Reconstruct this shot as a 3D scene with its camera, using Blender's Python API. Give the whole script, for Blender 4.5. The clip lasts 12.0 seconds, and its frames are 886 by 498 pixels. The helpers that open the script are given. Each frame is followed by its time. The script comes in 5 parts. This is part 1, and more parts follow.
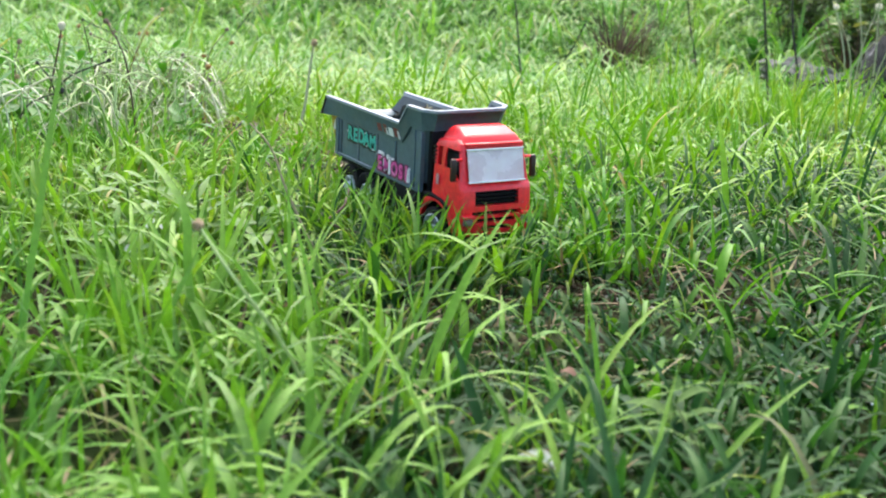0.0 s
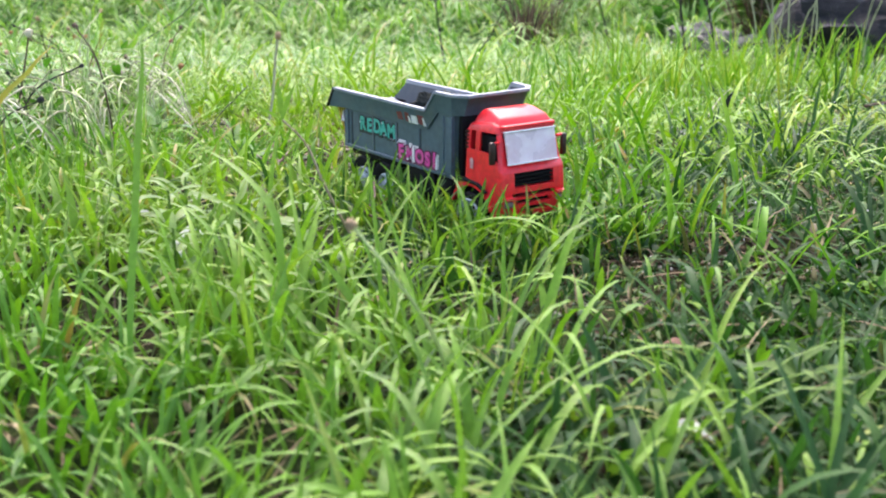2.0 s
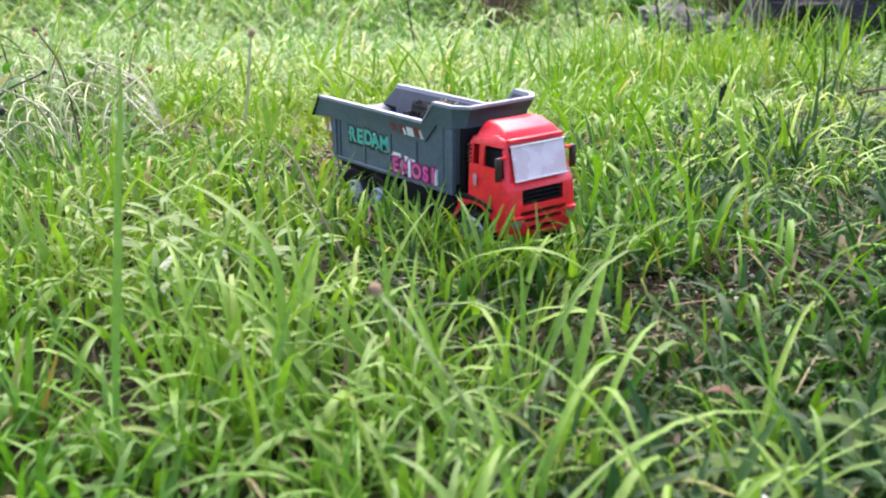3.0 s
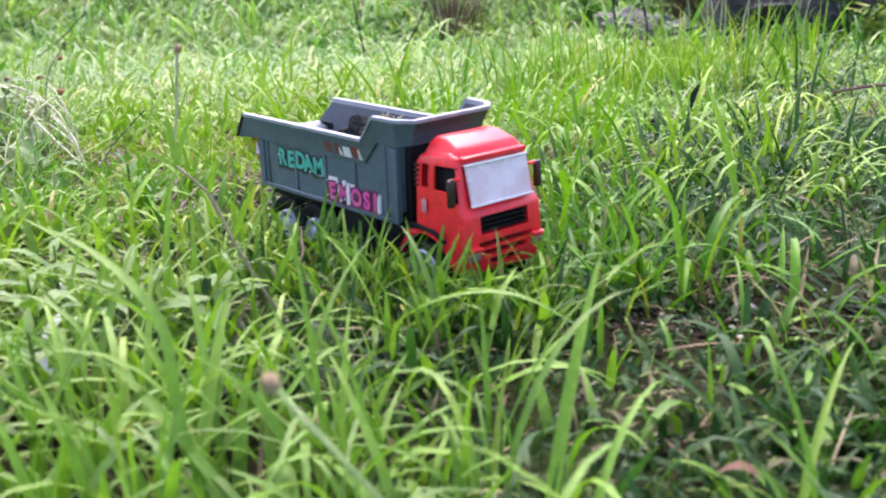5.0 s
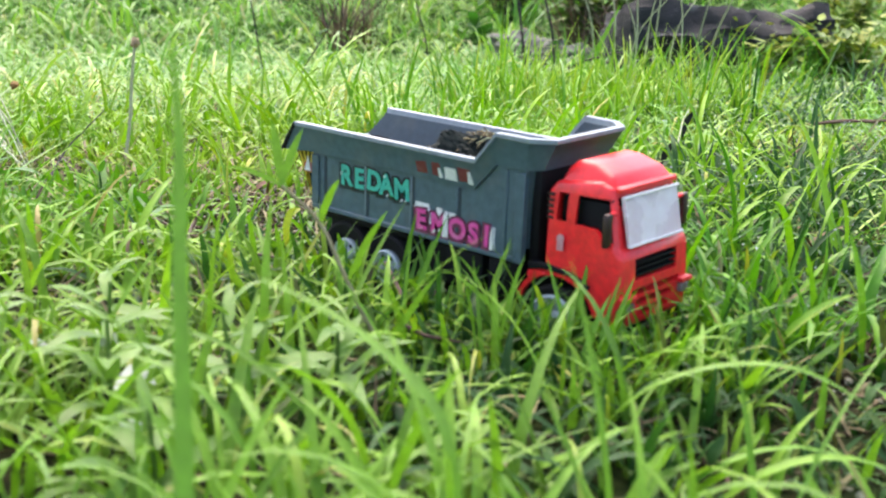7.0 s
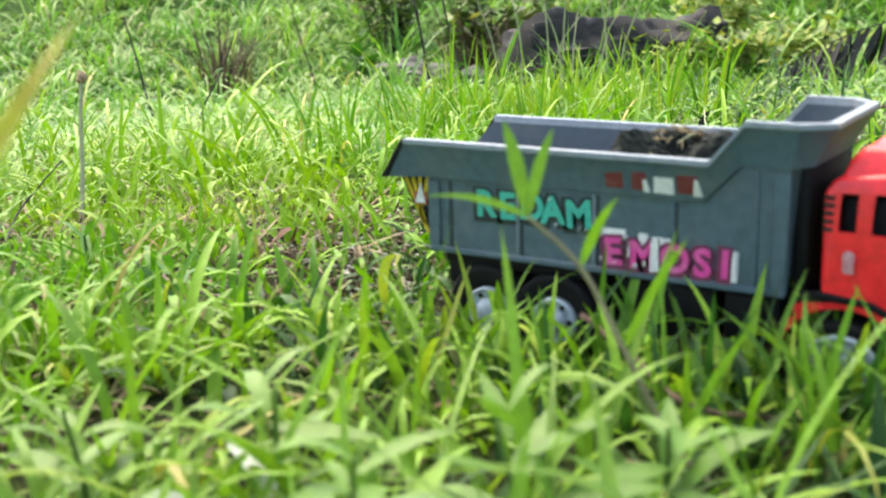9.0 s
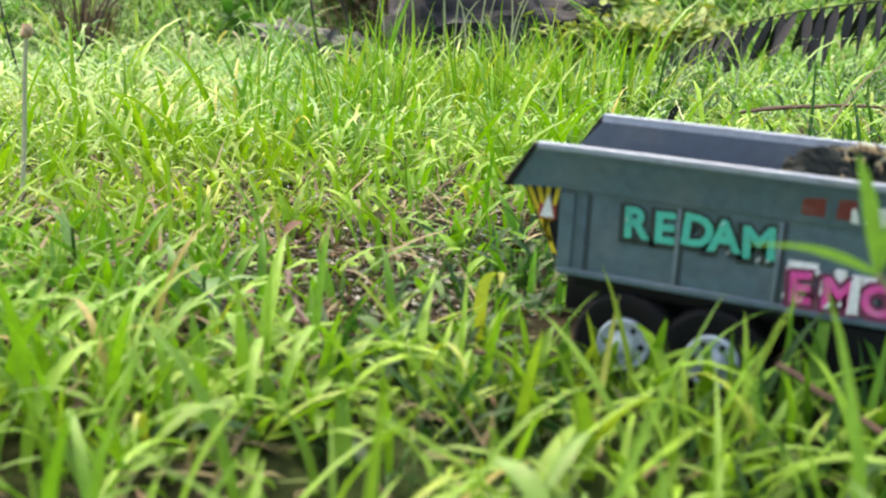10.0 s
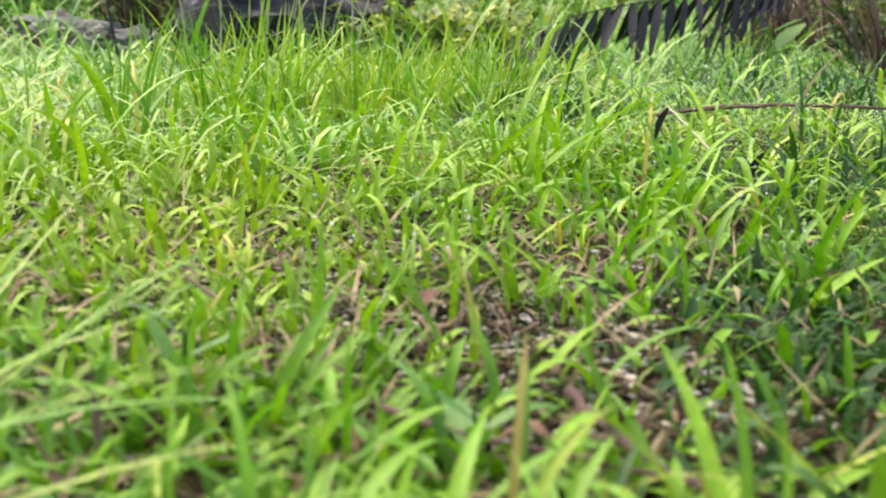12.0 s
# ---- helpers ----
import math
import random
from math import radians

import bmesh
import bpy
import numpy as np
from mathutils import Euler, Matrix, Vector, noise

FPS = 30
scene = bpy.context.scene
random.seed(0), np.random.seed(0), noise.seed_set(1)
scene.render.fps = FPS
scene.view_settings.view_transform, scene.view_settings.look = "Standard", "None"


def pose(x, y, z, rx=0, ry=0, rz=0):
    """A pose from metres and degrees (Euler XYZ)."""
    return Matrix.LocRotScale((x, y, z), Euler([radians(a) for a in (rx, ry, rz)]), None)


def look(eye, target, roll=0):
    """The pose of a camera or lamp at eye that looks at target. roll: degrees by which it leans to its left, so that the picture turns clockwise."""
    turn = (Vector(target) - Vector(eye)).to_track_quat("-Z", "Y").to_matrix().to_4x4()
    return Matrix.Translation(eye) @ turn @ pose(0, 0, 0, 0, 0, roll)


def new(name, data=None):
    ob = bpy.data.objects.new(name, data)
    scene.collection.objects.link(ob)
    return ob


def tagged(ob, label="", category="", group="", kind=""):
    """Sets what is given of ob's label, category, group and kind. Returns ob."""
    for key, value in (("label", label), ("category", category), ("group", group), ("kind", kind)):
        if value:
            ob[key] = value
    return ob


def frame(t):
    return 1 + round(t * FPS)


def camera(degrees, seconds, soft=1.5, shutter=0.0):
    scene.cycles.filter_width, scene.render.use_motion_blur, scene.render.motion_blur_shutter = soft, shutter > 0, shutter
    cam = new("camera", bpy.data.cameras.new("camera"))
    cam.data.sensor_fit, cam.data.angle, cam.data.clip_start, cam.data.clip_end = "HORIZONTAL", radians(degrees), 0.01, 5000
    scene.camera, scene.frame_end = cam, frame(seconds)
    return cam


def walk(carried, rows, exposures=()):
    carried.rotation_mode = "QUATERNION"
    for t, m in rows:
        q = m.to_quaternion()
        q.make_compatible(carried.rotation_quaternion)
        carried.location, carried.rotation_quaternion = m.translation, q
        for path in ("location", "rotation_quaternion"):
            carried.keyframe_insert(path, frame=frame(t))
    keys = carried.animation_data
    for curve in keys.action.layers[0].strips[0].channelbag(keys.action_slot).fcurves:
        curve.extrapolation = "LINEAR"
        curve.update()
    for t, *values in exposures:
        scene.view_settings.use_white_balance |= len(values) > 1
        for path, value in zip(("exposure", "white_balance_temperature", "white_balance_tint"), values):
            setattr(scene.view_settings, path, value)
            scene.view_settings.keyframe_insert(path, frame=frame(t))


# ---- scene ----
cam = camera(44.0, 12.0, soft=2.0)
PATH = [
    (0, (1.268, -0.603, 0.338), (-0.401, 0.351, -0.212), 2.8),
    (0.5, (1.275, -0.645, 0.329), (-0.390, 0.324, -0.207), 1.1),
    (1, (1.260, -0.665, 0.335), (-0.378, 0.345, -0.211), 0.9),
    (1.5, (1.240, -0.710, 0.334), (-0.362, 0.348, -0.225), 0.8),
    (2, (1.189, -0.731, 0.337), (-0.375, 0.375, -0.238), 0.0),
    (2.5, (1.139, -0.731, 0.352), (-0.399, 0.398, -0.246), 0.0),
    (3, (1.091, -0.705, 0.355), (-0.428, 0.443, -0.257), -0.8),
    (3.5, (1.049, -0.665, 0.348), (-0.457, 0.499, -0.267), -1.9),
    (4, (1.013, -0.624, 0.338), (-0.484, 0.553, -0.273), -2.8),
    (4.5, (0.986, -0.596, 0.328), (-0.504, 0.595, -0.273), -3.2),
    (5, (0.971, -0.595, 0.323), (-0.513, 0.611, -0.264), -2.4),
    (5.5, (0.911, -0.630, 0.327), (-0.496, 0.659, -0.271), -0.7),
    (6, (0.812, -0.644, 0.332), (-0.497, 0.736, -0.285), 0.3),
    (6.5, (0.755, -0.652, 0.331), (-0.520, 0.764, -0.279), 1.1),
    (7, (0.705, -0.646, 0.296), (-0.584, 0.778, -0.263), 1.7),
    (7.5, (0.645, -0.634, 0.269), (-0.637, 0.811, -0.249), 0.7),
    (8, (0.575, -0.621, 0.251), (-0.676, 0.860, -0.241), -0.8),
    (8.5, (0.496, -0.610, 0.242), (-0.698, 0.921, -0.242), -2.0),
    (9, (0.408, -0.604, 0.241), (-0.698, 0.987, -0.255), -2.0),
    (9.5, (0.312, -0.606, 0.250), (-0.673, 1.051, -0.284), 0.4),
    (10, (0.208, -0.594, 0.243), (-0.632, 1.134, -0.311), 2.3),
    (10.5, (0.120, -0.589, 0.237), (-0.590, 1.198, -0.314), 3.0),
    (11, (0.029, -0.557, 0.230), (-0.564, 1.272, -0.320), 3.3),
    (11.5, (-0.058, -0.514, 0.222), (-0.546, 1.347, -0.326), 3.4),
    (12, (-0.148, -0.477, 0.214), (-0.541, 1.407, -0.330), 3.5),
]
walk(cam, [(t, look(eye, target, roll)) for t, eye, target, roll in PATH], [(0, 1.89, 6500, 9), (2.2, 1.96, 6550, 24), (4.5, 1.98, 6250, 35), (5.5, 1.96, 6350, 24), (7, 2.02, 6800, 13), (9, 2.05, 7250, 9), (11, 1.95, 7400, 20), (12, 1.92, 7100, 20)])
cam.data.dof.use_dof = True
cam.data.dof.focus_distance = 1.4
cam.data.dof.aperture_fstop = 11.0

# ---- light: a bright veiled sky, the sun soft behind thin cloud beyond the lawn ----
SUN_EL, SUN_AZ = 58.0, -62.0
world = bpy.data.worlds.new("world")
scene.world = world
world.use_nodes = True
wn = world.node_tree
wn.nodes.clear()
sky = wn.nodes.new("ShaderNodeTexSky")
sky.sky_type = "NISHITA"
sky.sun_disc = False
sky.sun_elevation = radians(SUN_EL)
sky.sun_rotation = radians(SUN_AZ)
sky.air_density, sky.dust_density, sky.ozone_density = 1.0, 4.0, 1.0
bg = wn.nodes.new("ShaderNodeBackground")
bg.inputs["Strength"].default_value = 0.15
wo = wn.nodes.new("ShaderNodeOutputWorld")
wn.links.new(sky.outputs[0], bg.inputs["Color"])
wn.links.new(bg.outputs[0], wo.inputs["Surface"])
sun_data = bpy.data.lights.new("sun", "SUN")
sun_data.energy, sun_data.angle, sun_data.color = 0.85, radians(60), (1.0, 0.96, 0.86)
sun = new("sun", sun_data)
sun_dir = Vector((math.sin(radians(SUN_AZ)) * math.cos(radians(SUN_EL)), math.cos(radians(SUN_AZ)) * math.cos(radians(SUN_EL)), math.sin(radians(SUN_EL))))
sun.matrix_world = look(sun_dir * 30, (0, 0, 0))


# ---- materials ----
def material(name):
    m = bpy.data.materials.new(name)
    m.use_nodes = True
    nt = m.node_tree
    return m, nt, nt.nodes["Principled BSDF"], nt.nodes["Material Output"]


def node(nt, kind, **values):
    n = nt.nodes.new(kind)
    for key, value in values.items():
        n.inputs[key].default_value = value
    return n


def ramp(nt, stops, source):
    r = nt.nodes.new("ShaderNodeValToRGB")
    el = r.color_ramp.elements
    while len(el) < len(stops):
        el.new(0.5)
    for e, (p, c) in zip(el, stops):
        e.position, e.color = p, (*c, 1)
    nt.links.new(source, r.inputs["Fac"])
    return r.outputs["Color"]


def mix(nt, a, b, fac, mode="MIX"):
    m = nt.nodes.new("ShaderNodeMix")
    m.data_type, m.blend_type = "RGBA", mode
    for socket, value in ((m.inputs[0], fac), (m.inputs[6], a), (m.inputs[7], b)):
        if isinstance(value, bpy.types.NodeSocket):
            nt.links.new(value, socket)
        elif isinstance(value, tuple):
            socket.default_value = (*value, 1)
        else:
            socket.default_value = value
    return m.outputs[2]


def noise_tex(nt, scale, detail=4.0, rough=0.55):
    c = nt.nodes.new("ShaderNodeTexCoord")
    n = node(nt, "ShaderNodeTexNoise", Scale=scale, Detail=detail, Roughness=rough)
    nt.links.new(c.outputs["Object"], n.inputs["Vector"])
    return n.outputs["Fac"]


def bump(nt, bsdf, height, strength, distance):
    b = node(nt, "ShaderNodeBump", Strength=strength, Distance=distance)
    nt.links.new(height, b.inputs["Height"])
    nt.links.new(b.outputs["Normal"], bsdf.inputs["Normal"])


def leafy(name, stops, glow, rough=0.5, trans=0.40, patch=1.6, patch_tint=(0.48, 0.60, 0.16), warm=0.0, spec=0.28):
    """Leaf or blade: each island its own green, drifting in patches, thin enough to let light through."""
    m, nt, p, out = material(name)
    geo = nt.nodes.new("ShaderNodeNewGeometry")
    col = ramp(nt, stops, geo.outputs["Random Per Island"])
    drift = ramp(nt, [(0.42, (0, 0, 0)), (0.68, (1, 1, 1))], noise_tex(nt, patch, 2.0))
    tint = mix(nt, col, patch_tint, 0.22)
    col = mix(nt, col, tint, drift)
    if warm:
        # blades near this point are tinted yellower and brighter, fading with distance
        c = nt.nodes.new("ShaderNodeTexCoord")
        far = nt.nodes.new("ShaderNodeVectorMath")
        far.operation = "DISTANCE"
        far.inputs[1].default_value = (-0.75, 1.15, 0.0)
        nt.links.new(c.outputs["Object"], far.inputs[0])
        amount = node(nt, "ShaderNodeMapRange", **{"From Min": 0.8, "From Max": 2.2, "To Min": warm, "To Max": 0.0})
        nt.links.new(far.outputs["Value"], amount.inputs["Value"])
        col = mix(nt, col, mix(nt, col, (1.50, 1.22, 0.32), 1.0, "MULTIPLY"), amount.outputs[0])
    fleck = ramp(nt, [(0.3, (0.72, 0.72, 0.72)), (0.7, (1.15, 1.15, 1.1))], noise_tex(nt, 160.0, 3.0))
    col = mix(nt, col, fleck, 0.7, "MULTIPLY")
    nt.links.new(col, p.inputs["Base Color"])
    p.inputs["Roughness"].default_value = rough
    p.inputs["Specular IOR Level"].default_value = spec
    tr = nt.nodes.new("ShaderNodeBsdfTranslucent")
    nt.links.new(mix(nt, col, glow, 0.9, "MULTIPLY"), tr.inputs["Color"])
    sh = nt.nodes.new("ShaderNodeMixShader")
    sh.inputs[0].default_value = trans
    nt.links.new(p.outputs[0], sh.inputs[1])
    nt.links.new(tr.outputs[0], sh.inputs[2])
    nt.links.new(sh.outputs[0], out.inputs["Surface"])
    return m


def plain(name, color, rough=0.5, metal=0.0, dirt=(0.12, 0.09, 0.06), dirt_amount=0.25, grain=60.0, bump_mm=0.15, spec=0.5):
    """A solid stuff with faint grain, patches of dirt and a slightly uneven skin."""
    m, nt, p, out = material(name)
    fine, broad = noise_tex(nt, grain * 6, 3.0), noise_tex(nt, grain, 5.0, 0.65)
    shade = ramp(nt, [(0.3, tuple(c * 0.82 for c in color)), (0.7, tuple(min(1, c * 1.14) for c in color))], fine)
    mask = ramp(nt, [(0.5, (0, 0, 0)), (0.78, (dirt_amount,) * 3)], broad)
    nt.links.new(mix(nt, shade, dirt, mask), p.inputs["Base Color"])
    r = nt.nodes.new("ShaderNodeMapRange")
    r.inputs["To Min"].default_value, r.inputs["To Max"].default_value = rough * 0.8, min(1, rough * 1.25)
    nt.links.new(broad, r.inputs["Value"])
    nt.links.new(r.outputs[0], p.inputs["Roughness"])
    p.inputs["Metallic"].default_value = metal
    p.inputs["Specular IOR Level"].default_value = spec
    bump(nt, p, fine, 0.5, bump_mm / 1000)
    return m


GREENS = [(0.0, (0.030, 0.135, 0.018)), (0.3, (0.056, 0.215, 0.018)), (0.6, (0.092, 0.285, 0.020)), (0.80, (0.125, 0.305, 0.026)), (0.94, (0.18, 0.29, 0.05)), (0.98, (0.23, 0.24, 0.09)), (1.0, (0.20, 0.14, 0.07))]
M_GRASS = leafy("grass_blades", GREENS, (0.85, 1.0, 0.25), rough=0.46, trans=0.32, warm=0.85, spec=0.26)
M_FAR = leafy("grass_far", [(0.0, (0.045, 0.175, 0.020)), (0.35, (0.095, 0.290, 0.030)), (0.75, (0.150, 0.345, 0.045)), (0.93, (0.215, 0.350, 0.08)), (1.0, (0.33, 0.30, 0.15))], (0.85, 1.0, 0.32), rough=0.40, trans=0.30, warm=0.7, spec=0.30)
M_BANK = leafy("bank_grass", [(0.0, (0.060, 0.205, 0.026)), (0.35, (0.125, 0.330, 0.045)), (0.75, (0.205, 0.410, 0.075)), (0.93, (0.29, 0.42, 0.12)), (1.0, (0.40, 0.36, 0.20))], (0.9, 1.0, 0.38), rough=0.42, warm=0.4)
# darker copy of the grass, with shade put into its colour
M_PAINTEDSHADE = leafy("painted_shade_grass", [(0.0, (0.013, 0.052, 0.010)), (0.4, (0.022, 0.080, 0.014)), (0.75, (0.038, 0.112, 0.017)), (0.93, (0.068, 0.158, 0.024)), (1.0, (0.13, 0.11, 0.05))], (0.75, 1.0, 0.4), rough=0.55, trans=0.34, patch_tint=(0.06, 0.16, 0.05))
M_BROAD = leafy("broad_blades", [(0.0, (0.046, 0.170, 0.018)), (0.5, (0.082, 0.255, 0.018)), (1.0, (0.130, 0.320, 0.022))], (0.8, 1.0, 0.25), rough=0.46, trans=0.32, warm=0.85, spec=0.26)
M_STRAW = leafy("dry_straw", [(0.0, (0.035, 0.026, 0.014)), (0.3, (0.10, 0.070, 0.034)), (0.6, (0.19, 0.15, 0.072)), (0.8, (0.29, 0.25, 0.13)), (0.92, (0.12, 0.060, 0.030)), (1.0, (0.05, 0.038, 0.022))], (1.0, 0.9, 0.6), rough=0.7, trans=0.15, patch_tint=(0.15, 0.12, 0.06))
M_THATCH = leafy("thatch", [(0.0, (0.022, 0.070, 0.011)), (0.35, (0.060, 0.145, 0.015)), (0.6, (0.115, 0.175, 0.022)), (0.75, (0.120, 0.080, 0.038)), (0.9, (0.045, 0.028, 0.017)), (1.0, (0.21, 0.165, 0.10))], (0.9, 1.0, 0.4), rough=0.6, trans=0.25)
M_WEED = leafy("weed_leaves", [(0.0, (0.022, 0.085, 0.016)), (0.5, (0.042, 0.140, 0.022)), (1.0, (0.085, 0.205, 0.030))], (0.8, 1.0, 0.4), rough=0.68)
M_LUSH = leafy("lush_leaves", [(0.0, (0.035, 0.130, 0.018)), (0.5, (0.070, 0.215, 0.022)), (1.0, (0.140, 0.310, 0.030))], (0.8, 1.0, 0.3), rough=0.42, trans=0.34)
M_SHRUB = leafy("shrub_leaves", [(0.0, (0.02, 0.045, 0.012)), (0.5, (0.045, 0.10, 0.02)), (0.85, (0.12, 0.19, 0.035)), (1.0, (0.28, 0.30, 0.08))], (1.0, 1.0, 0.5), rough=0.5, trans=0.25)
M_YELLOWSHRUB = leafy("yellow_shrub_leaves", [(0.0, (0.06, 0.13, 0.02)), (0.4, (0.16, 0.26, 0.035)), (0.8, (0.30, 0.36, 0.06)), (1.0, (0.42, 0.42, 0.12))], (1.0, 1.0, 0.5), rough=0.5, trans=0.3)
M_PALEWEED = leafy("pale_weed_leaves", [(0.0, (0.14, 0.28, 0.09)), (0.5, (0.22, 0.38, 0.14)), (1.0, (0.30, 0.44, 0.20))], (0.85, 1.0, 0.5), rough=0.55, trans=0.3)
M_DEAD = leafy("dead_leaves", [(0.0, (0.035, 0.025, 0.02)), (0.5, (0.11, 0.075, 0.05)), (1.0, (0.24, 0.18, 0.12))], (1.0, 0.8, 0.6), rough=0.8, trans=0.1, patch_tint=(0.06, 0.045, 0.03))
M_DEADRED = plain("reddish_dead_leaf", (0.12, 0.060, 0.032), 0.8, dirt=(0.07, 0.035, 0.02), dirt_amount=0.6)
M_BLACKLEAF = plain("blackened_leaf", (0.008, 0.008, 0.008), 0.7, dirt=(0.02, 0.015, 0.01))
M_YELLOWLEAF = leafy("yellowed_leaf", [(0.0, (0.26, 0.40, 0.035)), (1.0, (0.36, 0.42, 0.05))], (1.0, 1.0, 0.3), trans=0.5, patch=14, patch_tint=(0.55, 0.42, 0.16))
M_STEM = plain("pale_stem", (0.30, 0.32, 0.17), 0.6, dirt=(0.20, 0.12, 0.07), grain=40)
M_TANBLADE = leafy("yellowing_blade", [(0.0, (0.30, 0.34, 0.035)), (1.0, (0.36, 0.34, 0.05))], (1.0, 0.95, 0.3), trans=0.5, patch=22, patch_tint=(0.62, 0.36, 0.14))
M_PALESTALK = plain("cream_stalk", (0.62, 0.62, 0.42), 0.6, dirt=(0.34, 0.26, 0.14), grain=40)
M_PALEGREEN = plain("pale_green_stem", (0.38, 0.48, 0.18), 0.55, dirt=(0.30, 0.24, 0.12), grain=40)
M_DARKSTEM = plain("dark_stem", (0.022, 0.016, 0.013), 0.7, dirt=(0.05, 0.03, 0.02))
M_BROWNSTEM = plain("brown_runner", (0.065, 0.032, 0.018), 0.65, dirt=(0.05, 0.03, 0.02))
M_BUD = plain("dried_bud", (0.13, 0.09, 0.06), 0.9, dirt=(0.10, 0.06, 0.04), dirt_amount=0.6, grain=120, bump_mm=0.6)
M_BUDPALE = plain("pale_bud", (0.62, 0.55, 0.38), 0.9, dirt=(0.22, 0.14, 0.08), dirt_amount=0.5, grain=120, bump_mm=0.6)
M_BUDTAN = plain("tan_bud", (0.34, 0.24, 0.13), 0.9, dirt=(0.12, 0.07, 0.04), dirt_amount=0.7, grain=140, bump_mm=0.6)
M_FLOWER = plain("orange_flower", (0.24, 0.12, 0.03), 0.8, dirt=(0.14, 0.06, 0.02), dirt_amount=0.6, grain=150)
M_RED = plain("red_plastic", (0.80, 0.020, 0.026), 0.32, dirt=(0.36, 0.03, 0.035), dirt_amount=0.35, grain=30, bump_mm=0.05)
M_DARKRED = plain("dark_red_plastic", (0.022, 0.005, 0.006), 0.4)
M_GREY = plain("grey_plastic", (0.060, 0.100, 0.122), 0.40, dirt=(0.16, 0.15, 0.13), dirt_amount=0.45, grain=26, bump_mm=0.08)
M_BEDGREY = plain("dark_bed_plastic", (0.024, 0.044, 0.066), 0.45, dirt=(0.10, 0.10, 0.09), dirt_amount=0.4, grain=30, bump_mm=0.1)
M_GROOVESHADOW = plain("groove_shadow_grey", (0.020, 0.034, 0.042), 0.6, dirt=(0.05, 0.05, 0.04), dirt_amount=0.5, grain=80)
M_RIBHIGHLIGHT = plain("scuffed_rib_highlight", (0.120, 0.165, 0.185), 0.45, dirt=(0.30, 0.31, 0.30), dirt_amount=0.5, grain=70)
# paler body grey, with sky light on the rim lip painted in
M_LITRIM = plain("sky_lit_rim_grey", (0.20, 0.235, 0.27), 0.35, dirt=(0.17, 0.15, 0.12), dirt_amount=0.4, grain=40, bump_mm=0.05)
M_BLACK = plain("black_plastic", (0.005, 0.005, 0.006), 0.6, dirt=(0.014, 0.011, 0.008), dirt_amount=0.3, grain=40, spec=0.15)
M_TYRE = plain("tyre_rubber", (0.007, 0.007, 0.007), 0.8, dirt=(0.022, 0.017, 0.012), dirt_amount=0.4, grain=50, bump_mm=0.3, spec=0.2)
M_HUB = plain("clear_hub_plastic", (0.40, 0.46, 0.50), 0.22, dirt=(0.20, 0.18, 0.14), dirt_amount=0.4, grain=60)
M_LENS = plain("lamp_lens", (0.22, 0.16, 0.15), 0.2)
M_YELLOW = plain("yellow_sticker", (0.62, 0.44, 0.02), 0.45, dirt=(0.2, 0.14, 0.03))
M_WHITE = plain("white_sticker", (0.66, 0.66, 0.64), 0.5, dirt=(0.3, 0.27, 0.24))
M_TEAL = plain("teal_sticker", (0.035, 0.40, 0.30), 0.4, dirt=(0.03, 0.16, 0.13), dirt_amount=0.5, grain=90)
M_PINK = plain("pink_sticker", (0.62, 0.055, 0.27), 0.4, dirt=(0.62, 0.40, 0.48), dirt_amount=0.4, grain=70)
M_OUTLINE = plain("dark_sticker_edge", (0.012, 0.020, 0.022), 0.5)
M_OUTLINEPINK = plain("dark_pink_edge", (0.14, 0.02, 0.06), 0.5)
M_FADEDRED = plain("faded_red_sticker", (0.16, 0.025, 0.028), 0.5, dirt=(0.3, 0.24, 0.22), dirt_amount=0.5, grain=90)
M_EMBLEM = plain("faded_emblem", (0.48, 0.20, 0.21), 0.5, dirt=(0.62, 0.5, 0.5), dirt_amount=0.7, grain=160)
M_SIGN = plain("sign_red", (0.30, 0.03, 0.03), 0.5)
M_CLOD = plain("soil", (0.012, 0.016, 0.014), 0.95, dirt=(0.085, 0.105, 0.080), dirt_amount=0.45, grain=420, bump_mm=1.0, spec=0.2)
M_STONE = plain("pale_stone", (0.31, 0.31, 0.25), 0.85, dirt=(0.07, 0.055, 0.04), dirt_amount=0.85, grain=35, bump_mm=0.5)
M_CRUMB = plain("damp_soil_crumbs", (0.046, 0.034, 0.018), 0.95, dirt=(0.012, 0.008, 0.005), dirt_amount=0.7, grain=90, bump_mm=0.6, spec=0.1)
M_ROCK = plain("weathered_rock", (0.11, 0.11, 0.095), 0.9, dirt=(0.07, 0.08, 0.05), dirt_amount=0.8, grain=9, bump_mm=4)

M_LOG, nt, p, out = material("charred_wood")
c = nt.nodes.new("ShaderNodeTexCoord")
mp = nt.nodes.new("ShaderNodeMapping")
mp.inputs["Scale"].default_value = (14, 14, 2.2)
nt.links.new(c.outputs["Object"], mp.inputs["Vector"])
grain = node(nt, "ShaderNodeTexNoise", Scale=1.0, Detail=8.0, Roughness=0.65)
nt.links.new(mp.outputs[0], grain.inputs["Vector"])
nt.links.new(ramp(nt, [(0.42, (0.006, 0.006, 0.007)), (0.56, (0.020, 0.018, 0.019)), (0.64, (0.10, 0.095, 0.10)), (0.76, (0.34, 0.33, 0.34))], grain.outputs["Fac"]), p.inputs["Base Color"])
p.inputs["Roughness"].default_value = 0.85
bump(nt, p, grain.outputs["Fac"], 0.9, 0.02)

